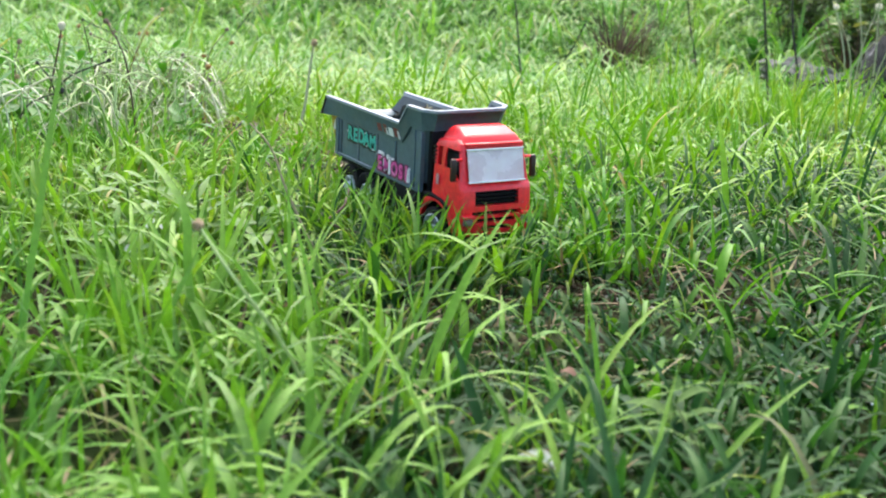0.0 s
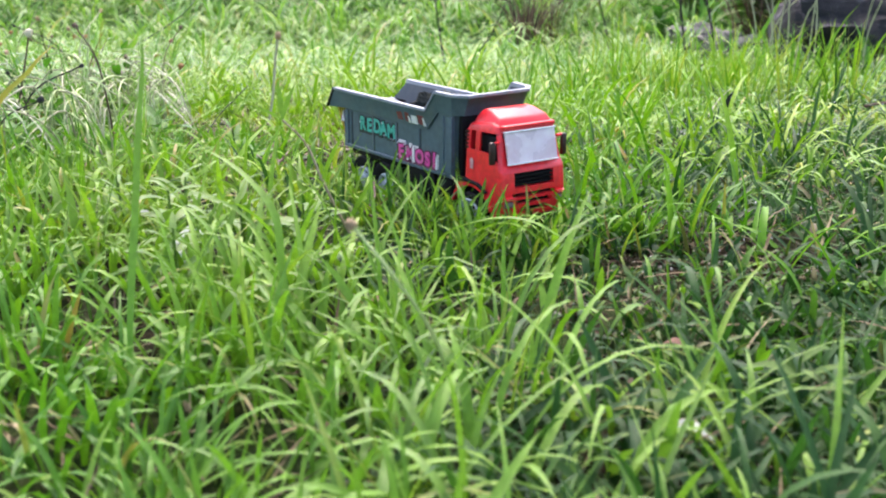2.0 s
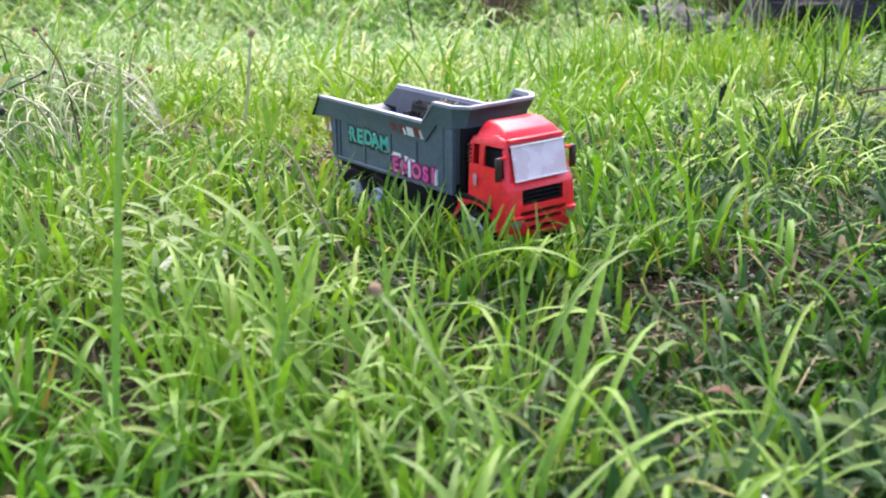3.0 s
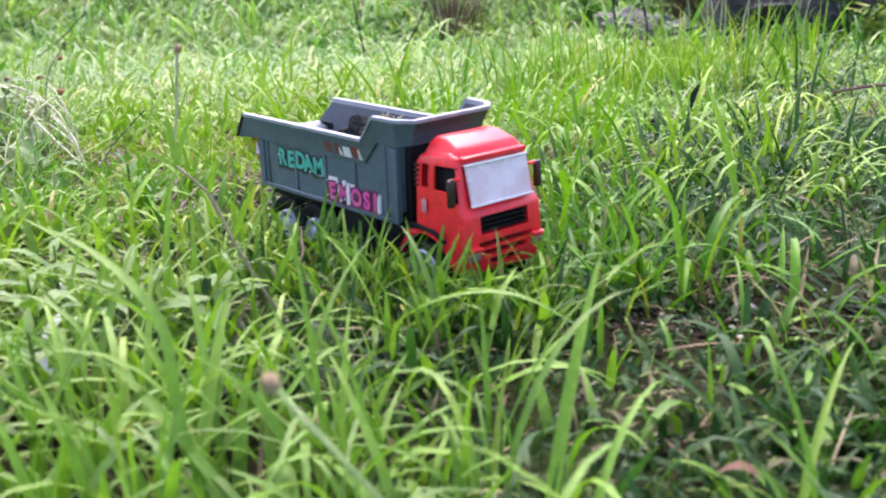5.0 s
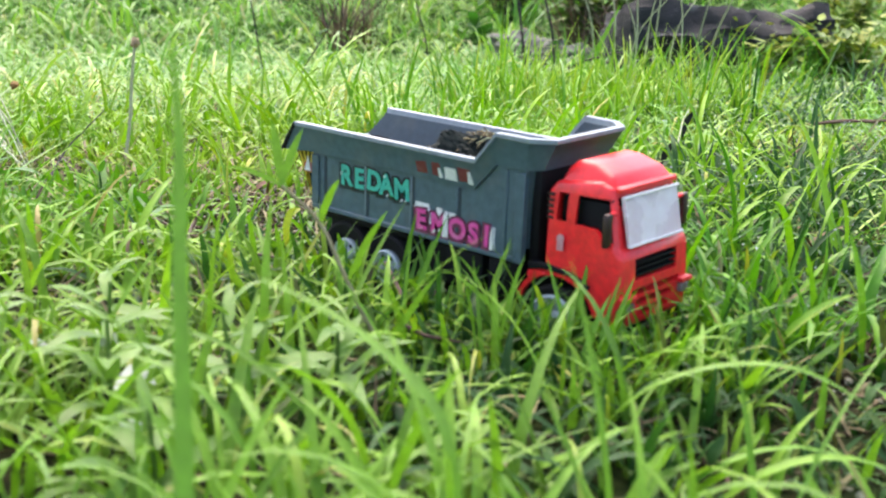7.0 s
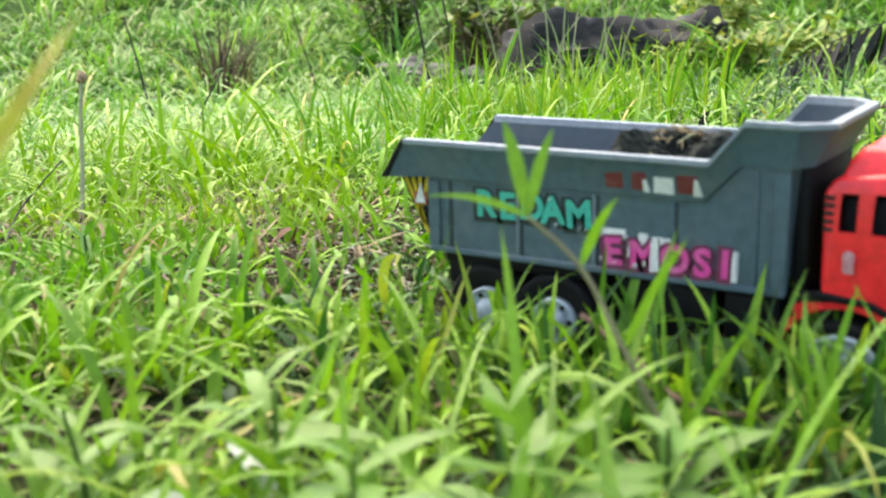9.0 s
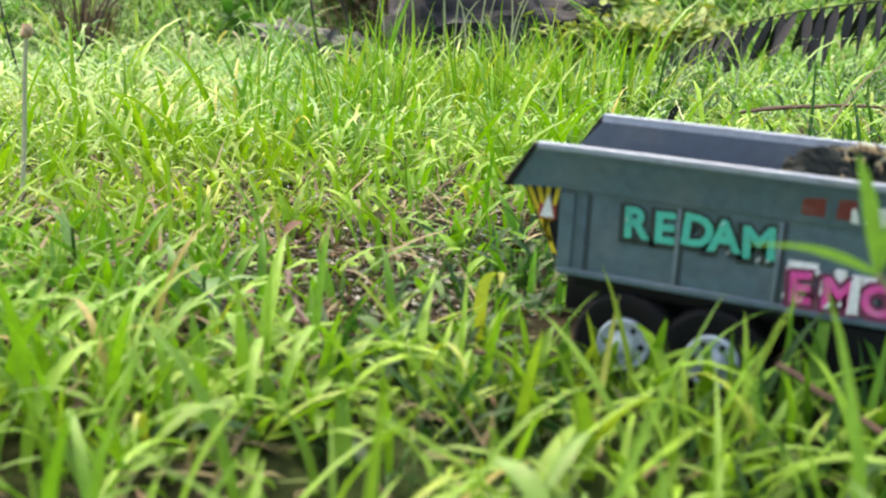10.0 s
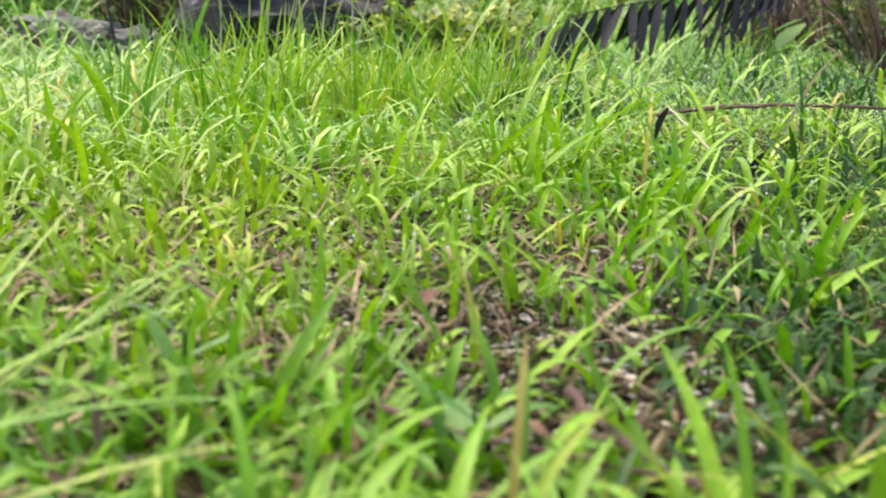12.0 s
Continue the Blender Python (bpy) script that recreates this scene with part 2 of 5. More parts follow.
M_PANE, nt, p, out = material("milky_window")
haze = noise_tex(nt, 22.0, 4.0, 0.6)
nt.links.new(ramp(nt, [(0.32, (0.62, 0.44, 0.46)), (0.5, (0.74, 0.63, 0.65)), (0.7, (0.85, 0.79, 0.80))], haze), p.inputs["Base Color"])
r = node(nt, "ShaderNodeMapRange", **{"To Min": 0.08, "To Max": 0.45})
nt.links.new(haze, r.inputs["Value"])
nt.links.new(r.outputs[0], p.inputs["Roughness"])
p.inputs["Transmission Weight"].default_value = 0.15
p.inputs["IOR"].default_value = 1.3
bump(nt, p, haze, 0.3, 0.0006)

M_GROUND, nt, p, out = material("soil_ground")
big, small = noise_tex(nt, 2.2, 5.0), noise_tex(nt, 75.0, 6.0, 0.7)
earth = ramp(nt, [(0.3, (0.006, 0.005, 0.003)), (0.5, (0.020, 0.014, 0.007)), (0.62, (0.050, 0.037, 0.018)), (0.8, (0.095, 0.075, 0.042))], small)
moss = ramp(nt, [(0.35, (0.012, 0.024, 0.006)), (0.7, (0.032, 0.065, 0.013))], small)
soil = mix(nt, earth, moss, ramp(nt, [(0.42, (0, 0, 0)), (0.6, (0.8, 0.8, 0.8))], big))
turf = ramp(nt, [(0.3, (0.016, 0.042, 0.008)), (0.7, (0.055, 0.125, 0.022))], small)
c = nt.nodes.new("ShaderNodeTexCoord")
far = nt.nodes.new("ShaderNodeVectorMath")
far.operation = "DISTANCE"
far.inputs[1].default_value = (0.0, 0.2, 0.0)
nt.links.new(c.outputs["Object"], far.inputs[0])
cover = node(nt, "ShaderNodeMapRange", **{"From Min": 1.0, "From Max": 2.4, "To Min": 0.0, "To Max": 0.95})
nt.links.new(far.outputs["Value"], cover.inputs["Value"])
nt.links.new(mix(nt, soil, turf, cover.outputs[0]), p.inputs["Base Color"])
p.inputs["Roughness"].default_value = 0.95
p.inputs["Specular IOR Level"].default_value = 0.08
bump(nt, p, small, 1.0, 0.008)


# ---- mesh helpers ----
def link(name, bm, mat, parent=None, label="", smooth=True):
    me = bpy.data.meshes.new(name)
    bm.normal_update()
    bm.to_mesh(me)
    bm.free()
    for m in mat if isinstance(mat, (list, tuple)) else [mat]:
        me.materials.append(m)
    if smooth:
        me.polygons.foreach_set("use_smooth", [True] * len(me.polygons))
        me.set_sharp_from_angle(angle=radians(38))
    ob = new(name, me)
    ob.parent = parent
    if label:
        tagged(ob, label)
    return ob


def part(name, bm, mat, parent, label="", smooth=True):
    return link(name, bm, mat, parent, label, smooth)


def box(bm, x0, x1, y0, y1, z0, z1, bevel=0.0, segs=2):
    made = bmesh.ops.create_cube(bm, size=1.0, matrix=Matrix.Translation(((x0 + x1) / 2, (y0 + y1) / 2, (z0 + z1) / 2)) @ Matrix.Diagonal((x1 - x0, y1 - y0, z1 - z0, 1)))
    if bevel:
        edges = {e for v in made["verts"] for e in v.link_edges}
        bmesh.ops.bevel(bm, geom=list(edges), offset=bevel, segments=segs, profile=0.5, affect="EDGES")


def prism(bm, outline, y0, y1, bevel=0.0, segs=2):
    """An outline of (x, z) pushed from y0 to y1."""
    a = [bm.verts.new((x, y0, z)) for x, z in outline]
    b = [bm.verts.new((x, y1, z)) for x, z in outline]
    faces = [bm.faces.new(a), bm.faces.new(b[::-1])]
    for i in range(len(a)):
        j = (i + 1) % len(a)
        faces.append(bm.faces.new((a[j], a[i], b[i], b[j])))
    bmesh.ops.recalc_face_normals(bm, faces=faces)
    if bevel:
        edges = {e for f in faces for e in f.edges}
        bmesh.ops.bevel(bm, geom=list(edges), offset=bevel, segments=segs, profile=0.5, affect="EDGES", clamp_overlap=True)
    return faces


def lathe(bm, profile, steps, m=Matrix()):
    """Turns (radius, height) points round the y axis."""
    rings = []
    for r, h in profile:
        rings.append([bm.verts.new(m @ Vector((r * math.cos(a), h, r * math.sin(a)))) for a in (2 * math.pi * i / steps for i in range(steps))])
    for lo, hi in zip(rings, rings[1:]):
        for i in range(steps):
            bm.faces.new((lo[i], lo[(i + 1) % steps], hi[(i + 1) % steps], hi[i]))
    for ring in (rings[0], rings[-1]):
        bm.faces.new(ring)
    bmesh.ops.recalc_face_normals(bm, faces=bm.faces[:])


def tube(bm, points, radii, sides=6):
    """A bent tapering stem."""
    rings = []
    for i, q in enumerate(points):
        a, b = points[max(0, i - 1)], points[min(len(points) - 1, i + 1)]
        turn = (Vector(b) - Vector(a)).to_track_quat("Z", "Y")
        rings.append([bm.verts.new(Vector(q) + turn @ Vector((radii[i] * math.cos(k), radii[i] * math.sin(k), 0))) for k in (2 * math.pi * s / sides for s in range(sides))])
    for lo, hi in zip(rings, rings[1:]):
        for s in range(sides):
            bm.faces.new((lo[s], lo[(s + 1) % sides], hi[(s + 1) % sides], hi[s]))
    bm.faces.new(rings[0][::-1])
    bm.faces.new(rings[-1])


def curve_points(ctrl, n):
    """Points along a smooth curve through the given ones."""
    c = [Vector(q) for q in ctrl]
    c = [c[0] * 2 - c[1]] + c + [c[-1] * 2 - c[-2]]
    res, spans = [], len(c) - 3
    for k in range(n):
        u = k / (n - 1) * spans
        i = min(int(u), spans - 1)
        f = u - i
        p0, p1, p2, p3 = c[i:i + 4]
        res.append(0.5 * ((2 * p1) + (p2 - p0) * f + (2 * p0 - 5 * p1 + 4 * p2 - p3) * f * f + (3 * p1 - p0 - 3 * p2 + p3) * f ** 3))
    return res


def blob(bm, centre, size, seed, rough=0.25, sub=3):
    """A lump with an uneven skin."""
    made = bmesh.ops.create_icosphere(bm, subdivisions=sub, radius=1.0)["verts"]
    for v in made:
        n = v.co.normalized()
        k = 1 + rough * noise.noise(n * 1.7 + Vector((seed, seed * 2.1, 0))) + rough * 0.5 * noise.noise(n * 4.5 + Vector((0, seed, seed)))
        v.co = Vector(centre) + Vector((n.x * size[0], n.y * size[1], n.z * size[2])) * k


def soft(u):
    return np.log1p(np.exp(np.clip(np.asarray(u, float) * 4, -60, 60))) / 4


def ground_z(x, y):
    """The lawn falls gently away beyond the truck and climbs a low bank behind."""
    s = (np.asarray(y, float) - np.asarray(x, float)) / 1.41421
    z = 0.014 - 0.095 * soft(s - 0.15) + 0.30 * soft(s - 4.2)
    return z + 0.006 * np.sin(5.1 * np.asarray(x) + 1.0) * np.cos(4.3 * np.asarray(y)) * np.minimum(1, 0.2 + np.hypot(x, y))


# ---- ground ----
def build_ground():
    xs = np.unique(np.concatenate([np.linspace(-400, -8, 14), np.linspace(-8, 3, 122), np.linspace(3, 400, 14)]))
    ys = np.unique(np.concatenate([np.linspace(-400, -3, 14), np.linspace(-3, 8, 122), np.linspace(8, 400, 14)]))
    gx, gy = np.meshgrid(xs, ys)
    s = (gy - gx) / 1.41421
    gz = np.where(s > 7, ground_z(0, 7 * 1.41421), ground_z(np.where(s > 7, 0, gx), np.where(s > 7, 0, gy)))
    near = (np.abs(gx) < 8) & (np.abs(gy) < 8)
    gz = gz + np.where(near, np.random.default_rng(3).normal(0, 0.003, gx.shape), 0)
    n = len(xs)
    faces = [(j * n + i, j * n + i + 1, (j + 1) * n + i + 1, (j + 1) * n + i) for j in range(len(ys) - 1) for i in range(n - 1)]
    me = bpy.data.meshes.new("ground")
    me.from_pydata(np.stack([gx.ravel(), gy.ravel(), gz.ravel()], 1).tolist(), [], faces)
    me.polygons.foreach_set("use_smooth", [True] * len(me.polygons))
    me.materials.append(M_GROUND)
    return tagged(new("ground", me), "dark damp soil ground under the grass", "ground", kind="structure")


build_ground()


# ---- toy dump truck: x ahead, y to its left, wheels on z = 0 ----
def carve(bm, cutters):
    """The solid bm less all the cutters, as a new bmesh."""
    base_me = bpy.data.meshes.new("solid")
    bm.to_mesh(base_me)
    bm.free()
    base, temp = new("solid", base_me), []
    for c in cutters:
        me = bpy.data.meshes.new("cutter")
        c.to_mesh(me)
        c.free()
        tool = new("cutter", me)
        temp.append(tool)
        mod = base.modifiers.new("cut", "BOOLEAN")
        mod.operation, mod.solver, mod.object = "DIFFERENCE", "EXACT", tool
    got = bpy.data.meshes.new_from_object(base.evaluated_get(bpy.context.evaluated_depsgraph_get()))
    res = bmesh.new()
    res.from_mesh(got)
    for ob in (base, *temp):
        me = ob.data
        bpy.data.objects.remove(ob)
        bpy.data.meshes.remove(me)
    bpy.data.meshes.remove(got)
    return res


def cutter(fn, *args, **kw):
    bm = bmesh.new()
    fn(bm, *args, **kw)
    return bm


def letters(text, size, mat, edge, parent, x0, x1, z0, y, seed, tilt=4.0, drop=0.0):
    """Sticker letters along the side panel: a dark or white backing and a coloured face, each letter a piece."""
    rng = random.Random(seed)
    room = {"M": 1.25, "I": 0.55, "O": 1.1}
    wide = [room.get(ch, 1.0) for ch in text]
    for i, ch in enumerate(text):
        at = x0 + (x1 - x0) * (sum(wide[:i]) + wide[i] / 2) / sum(wide)
        bm = bmesh.new()
        for layer, (grow, depth) in enumerate(((0.0021, 0.0003), (-0.0003, 0.0007))):
            cu = bpy.data.curves.new("letter", "FONT")
            cu.body, cu.size, cu.extrude, cu.offset, cu.resolution_u = ch, size, depth, 0.0011 + grow, 3
            cu.align_x = "CENTER"
            ob = new("letter", cu)
            me = bpy.data.meshes.new_from_object(ob.evaluated_get(bpy.context.evaluated_depsgraph_get()))
            bpy.data.objects.remove(ob)
            bpy.data.curves.remove(cu)
            first = len(bm.faces)
            bm.from_mesh(me)
            bpy.data.meshes.remove(me)
            bm.faces.ensure_lookup_table()
            moved = {v for f in bm.faces[first:] for v in f.verts}
            for v in moved:
                v.co += Vector((-0.0006, -0.0008, 0)) * (1 - layer)
            for f in bm.faces[first:]:
                f.material_index = layer
        bm.transform(pose(at + rng.uniform(-0.0006, 0.0006), y, z0 - drop * i + rng.uniform(-0.0008, 0.0008), 90, rng.uniform(-tilt, tilt), 0))
        part("letter", bm, [edge, mat], parent, "", smooth=False)


def build_truck():
    truck = new("toy_dump_truck")
    tagged(truck, "red and grey plastic toy dump truck carrying soil, standing in grass", "toy truck")

    # tipping body
    bm = bmesh.new()
    side = [  # lower outer, upper outer, inward way
        ((-0.0175, -0.0560, 0.1120), (0.000, -0.0560, 0.1350), (0, 1)),
        ((0.016, -0.0498, 0.1130), (0.020, -0.0555, 0.1350), (0, 1)),
        ((0.194, -0.0492, 0.1130), (0.199, -0.0550, 0.1345), (0, 1)),
        ((0.214, -0.0492, 0.1340), (0.218, -0.0550, 0.1565), (0, 1)),
        ((0.240, -0.0490, 0.1340), (0.246, -0.0535, 0.1560), (-0.4, 0.9)),
        ((0.249, -0.0380, 0.1340), (0.260, -0.0410, 0.1555), (-1, 0.3)),
    ]
    stations = side + [((lo[0], -lo[1], lo[2]), (up[0], -up[1], up[2] + 0.001), (w[0], -w[1])) for lo, up, w in side[::-1]]
    rings = []
    for lo, up, w in stations:
        way = Vector((*w, 0)).normalized()
        lo, up = Vector(lo), Vector(up)
        low_in = lo + way * 0.0030
        floor = lo + way * 0.0075
        floor.z = 0.074
        if lo.x < 0.05:
            floor.y = math.copysign(0.0395, floor.y)
            low_in.y = math.copysign(0.0425, low_in.y)
        if lo.x < 0:
            low_in.x, floor.x = -0.0165, 0.0240
        rings.append([bm.verts.new(q) for q in (lo + way * 0.0024 + Vector((0, 0, -0.0008)), lo + Vector((0, 0, -0.0008)), lo + Vector((0, 0, 0.0004)), up - Vector((0, 0, 0.0022)), up - way * 0.0014 - Vector((0, 0, 0.0016)), up - way * 0.0014 + Vector((0, 0, 0.0014)), up + way * 0.0044 + Vector((0, 0, 0.0014)), up + way * 0.0048 - Vector((0, 0, 0.003)), low_in, floor)])
    for a, b in zip(rings, rings[1:]):
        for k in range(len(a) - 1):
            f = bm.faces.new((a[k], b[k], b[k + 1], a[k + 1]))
            # pale lip takes the painted sky light; inside faces are darker grey
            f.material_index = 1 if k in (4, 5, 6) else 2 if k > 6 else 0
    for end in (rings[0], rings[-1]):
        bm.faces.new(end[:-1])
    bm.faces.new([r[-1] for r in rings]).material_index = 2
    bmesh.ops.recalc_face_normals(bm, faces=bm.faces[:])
    body = part("tipping_body", bm, [M_GREY, M_LITRIM, M_BEDGREY], truck, "weathered grey plastic tipping body with a flared rim")

    for sgn in (-1, 1):
        bm = bmesh.new()
        y0, y1 = sorted((sgn * 0.0440, sgn * 0.0470))
        prism(bm, [(0.012, 0.066), (0.240, 0.066), (0.240, 0.1335), (0.215, 0.1335), (0.195, 0.1125), (0.012, 0.1125)], y0, y1)
        part("side_panel", bm, M_GREY, body)
        for x in (0.016, 0.026, 0.077, 0.128, 0.176, 0.223, 0.236):
            bm = bmesh.new()
            top = 0.131 if x > 0.21 else 0.1100
            y0, y1 = sorted((sgn * 0.0468, sgn * (0.0489 if x in (0.016, 0.236) else 0.0482)))
            w = 0.0042 if x in (0.016, 0.236) else 0.0011
            box(bm, x - w, x + w, y0, y1, 0.0672, top, 0.0005, 1)
            # two scuffed ribs are paler, the highlight on their ridges put into colour
            part("rib", bm, M_RIBHIGHLIGHT if x in (0.077, 0.128) else M_GREY, body)
            if 0.02 < x < 0.2:
                # dark strip paints the shadow line beside each rib
                bm = bmesh.new()
                y0, y1 = sorted((sgn * 0.0466, sgn * 0.0473))
                box(bm, x + 0.0011, x + 0.0036, y0, y1, 0.0680, top)
                part("shadow_groove", bm, M_GROOVESHADOW, body, "groove with its shadow line painted dark", smooth=False)
        bm = bmesh.new()
        y0, y1 = sorted((sgn * 0.0460, sgn * 0.0492))
        box(bm, 0.012, 0.240, y0, y1, 0.0640, 0.0680, 0.0008, 1)
        part("bottom_rail", bm, M_GREY, body)
        # hazard plate at the tail
        bm = bmesh.new()
        y0, y1 = sorted((sgn * 0.0420, sgn * 0.0452))
        prism(bm, [(-0.0125, 0.1128), (0.0120, 0.1128), (0.0120, 0.0700), (0.0075, 0.0745)], y0, y1)
        plate = part("hazard_plate", bm, M_BLACK, body, "black plate with yellow hazard stripes")
        for k in range(4):
            bm = bmesh.new()
            xa = -0.0100 + 0.0062 * k
            za = max(0.0740, 0.1120 - 0.034 * (1.12 - 0.18 * k))
            lean = -0.0042
            y0, y1 = sorted((sgn * 0.0450, sgn * 0.0456))
            zb = 0.1120
            xl = max(xa + lean, 0.0075 - (za - 0.0745) * 0.0200 / 0.0383 + 0.0006)
            prism(bm, [(xa, zb), (xa + 0.0026, zb), (xl + 0.0026, za), (xl, za)], y0, y1)
            part("hazard_stripe", bm, M_YELLOW, plate, smooth=False)
        bm = bmesh.new()
        y0, y1 = sorted((sgn * 0.0452, sgn * 0.0460))
        box(bm, -0.0010, 0.0090, y0, y1, 0.0930, 0.1010)
        part("warning_sticker", bm, M_SIGN, plate)
        bm = bmesh.new()
        y0, y1 = sorted((sgn * 0.0458, sgn * 0.0465))
        prism(bm, [(0.0000, 0.0940), (0.0080, 0.0940), (0.0045, 0.1070)], y0, y1)
        part("warning_triangle", bm, M_WHITE, plate)

    # sloped tail of the body
    bm = bmesh.new()
    prism(bm, [(0.016, 0.068), (0.026, 0.0735), (0.002, 0.1085), (-0.0160, 0.1135), (-0.0165, 0.1110), (0.004, 0.1000)], -0.0438, 0.0438, 0.0008, 1)
    part("tail_ramp", bm, M_GREY, body)
    for k in range(9):
        bm = bmesh.new()
        y = -0.036 + 0.009 * k
        pts = [(0.0140, y - 0.0015, 0.0710), (0.0140, y + 0.0020, 0.0710), (0.0030, y + 0.0040, 0.0990), (0.0030, y + 0.0005, 0.0990)]
        vs = [bm.verts.new(Vector(q) + Vector((-0.0030, 0, -0.0012))) for q in pts] + [bm.verts.new(Vector(q) + Vector((-0.0016, 0, -0.0004))) for q in pts]
        for f in ((0, 1, 2, 3), (7, 6, 5, 4), (0, 4, 5, 1), (1, 5, 6, 2), (2, 6, 7, 3), (3, 7, 4, 0)):
            bm.faces.new([vs[i] for i in f])
        bmesh.ops.recalc_face_normals(bm, faces=bm.faces[:])
        part("hazard_stripe", bm, M_YELLOW, body, smooth=False)
    # dark strip down the slanting ends of the flared sides
    for sgn in (-1, 1):
        bm = bmesh.new()
        y0, y1 = sorted((sgn * 0.0545, sgn * 0.0572))
        prism(bm, [(-0.0192, 0.1106), (-0.0022, 0.1362), (0.0012, 0.1362), (-0.0140, 0.1112)], y0, y1, 0.0004, 1)
        part("end_strip", bm, M_BLACK, body, "dark slanting end of the flared side")
    # front wall under the rim
    bm = bmesh.new()
    box(bm, 0.2400, 0.2485, -0.0405, 0.0405, 0.066, 0.1345, 0.002)
    part("front_wall", bm, M_BLACK, body, "dark front wall behind the cab")
    letters("REDAM", 0.0225, M_TEAL, M_OUTLINE, body, 0.047, 0.129, 0.0915, -0.0476, 4, 7.0, 0.0002)
    for a, b, za, zb in ((0.1335, 0.1480, 0.0855, 0.0915), (0.1560, 0.1615, 0.0700, 0.0905), (0.1640, 0.1760, 0.0690, 0.0890), (0.2085, 0.2140, 0.0690, 0.0860), (0.1420, 0.1500, 0.0680, 0.0720)):
        bm = bmesh.new()
        box(bm, a, b, -0.0481, -0.0470, za, zb)
        part("sticker_scrap", bm, M_WHITE, body, "white torn sticker paper", smooth=False)
    letters("EMOSI", 0.0215, M_PINK, M_OUTLINEPINK, body, 0.133, 0.2110, 0.0715, -0.0485, 9, 5.0, 0.0)
    for a, b, za, zb in ((0.1638, 0.1690, 0.0690, 0.0890), (0.1500, 0.1512, 0.0760, 0.0860), (0.2108, 0.2136, 0.0690, 0.0850), (0.1322, 0.1336, 0.0720, 0.0750), (0.1326, 0.1342, 0.0868, 0.0888), (0.1405, 0.1430, 0.0716, 0.0732), (0.1530, 0.1560, 0.0700, 0.0740), (0.1452, 0.1496, 0.0866, 0.0884), (0.1592, 0.1612, 0.0720, 0.0760), (0.0985, 0.1002, 0.1040, 0.1062), (0.1030, 0.1042, 0.0896, 0.0916), (0.1180, 0.1200, 0.0888, 0.0902), (0.1225, 0.1238, 0.0880, 0.0902), (0.0490, 0.0500, 0.0985, 0.1010)):
        bm = bmesh.new()
        prism(bm, [(a, za), (b, za + 0.001), (b - 0.0006, zb), (a + 0.0005, zb - 0.002)], -0.0497, -0.0472)
        part("sticker_scrap", bm, M_WHITE, body, "", smooth=False)
    # worn sticker bars on the sloping rim
    for k, (a, b, mat) in enumerate(((0.137, 0.148, M_FADEDRED), (0.153, 0.163, M_FADEDRED), (0.160, 0.164, M_WHITE), (0.166, 0.178, M_WHITE), (0.180, 0.193, M_FADEDRED), (0.189, 0.194, M_WHITE))):
        bm = bmesh.new()
        zl, zu = (0.1160, 0.1265) if mat is M_FADEDRED else (0.1150, 0.1225 + 0.002 * (k % 2))
        out_y = lambda z: -0.0492 - (z - 0.113) * 0.006 / 0.0215 - 0.0004 - 0.0003 * (mat is M_WHITE)  # noqa: E731
        q = [(a, out_y(zl), zl), (b, out_y(zl), zl), (b - 0.001 * (k % 3), out_y(zu), zu), (a + 0.001 * (k % 2), out_y(zu), zu)]
        vs = [bm.verts.new(v) for v in q] + [bm.verts.new(Vector(v) + Vector((0, 0.0012, 0))) for v in q]
        for f in ((0, 1, 2, 3), (7, 6, 5, 4), (0, 4, 5, 1), (1, 5, 6, 2), (2, 6, 7, 3), (3, 7, 4, 0)):
            bm.faces.new([vs[i] for i in f])
        bmesh.ops.recalc_face_normals(bm, faces=bm.faces[:])
        part("sticker_scrap", bm, mat, body, "", smooth=False)

    # chassis
    bm = bmesh.new()
    box(bm, 0.010, 0.310, -0.026, 0.026, 0.036, 0.060, 0.003)
    chassis = part("chassis", bm, M_BLACK, truck, "black plastic chassis")
    for sgn in (-1, 1):
        for x0, x1, z0, z1 in ((0.145, 0.200, 0.030, 0.062), (0.205, 0.236, 0.034, 0.062), (0.020, 0.135, 0.056, 0.065)):
            bm = bmesh.new()
            y0, y1 = sorted((sgn * 0.024, sgn * 0.044))
            box(bm, x0, x1, y0, y1, z0, z1, 0.003)
            part("side_box", bm, M_BLACK, chassis)

    # wheels
    for x in (0.053, 0.101, 0.270):
        for sgn in (-1, 1):
            m = Matrix.Translation((x, sgn * 0.0385, 0.0295 if x < 0.2 else 0.0260)) @ (Matrix() if sgn > 0 else Matrix.Rotation(math.pi, 4, "Z"))
            bm = bmesh.new()
            prof = [(0.018, -0.0085), (0.0265, -0.0090), (0.0285, -0.0075), (0.0293, -0.0030), (0.0293, 0.0030), (0.0285, 0.0075), (0.0265, 0.0090), (0.0190, 0.0085), (0.0142, 0.0045)]
            lathe(bm, prof, 40, m)
            for v in bm.verts:
                r = v.co - m.translation
                if math.hypot(r.x, r.z) > 0.029:
                    ang = int(round((math.atan2(r.z, r.x) / (2 * math.pi)) * 40))
                    if ang % 2:
                        v.co = m.translation + Vector((r.x * 0.955, r.y, r.z * 0.955))
            wheel = part("wheel", bm, M_TYRE, truck, "black rubber-like wheel with a clear hub")
            bm = bmesh.new()
            k_hub = 0.80 if x < 0.2 else 1.20
            lathe(bm, [(r * k_hub, h) for r, h in ((0.0182, 0.0030), (0.0185, 0.0088), (0.0170, 0.0098), (0.0150, 0.0078), (0.0095, 0.0068), (0.0085, 0.0105), (0.0050, 0.0125), (0.0020, 0.0128))], 28, m)
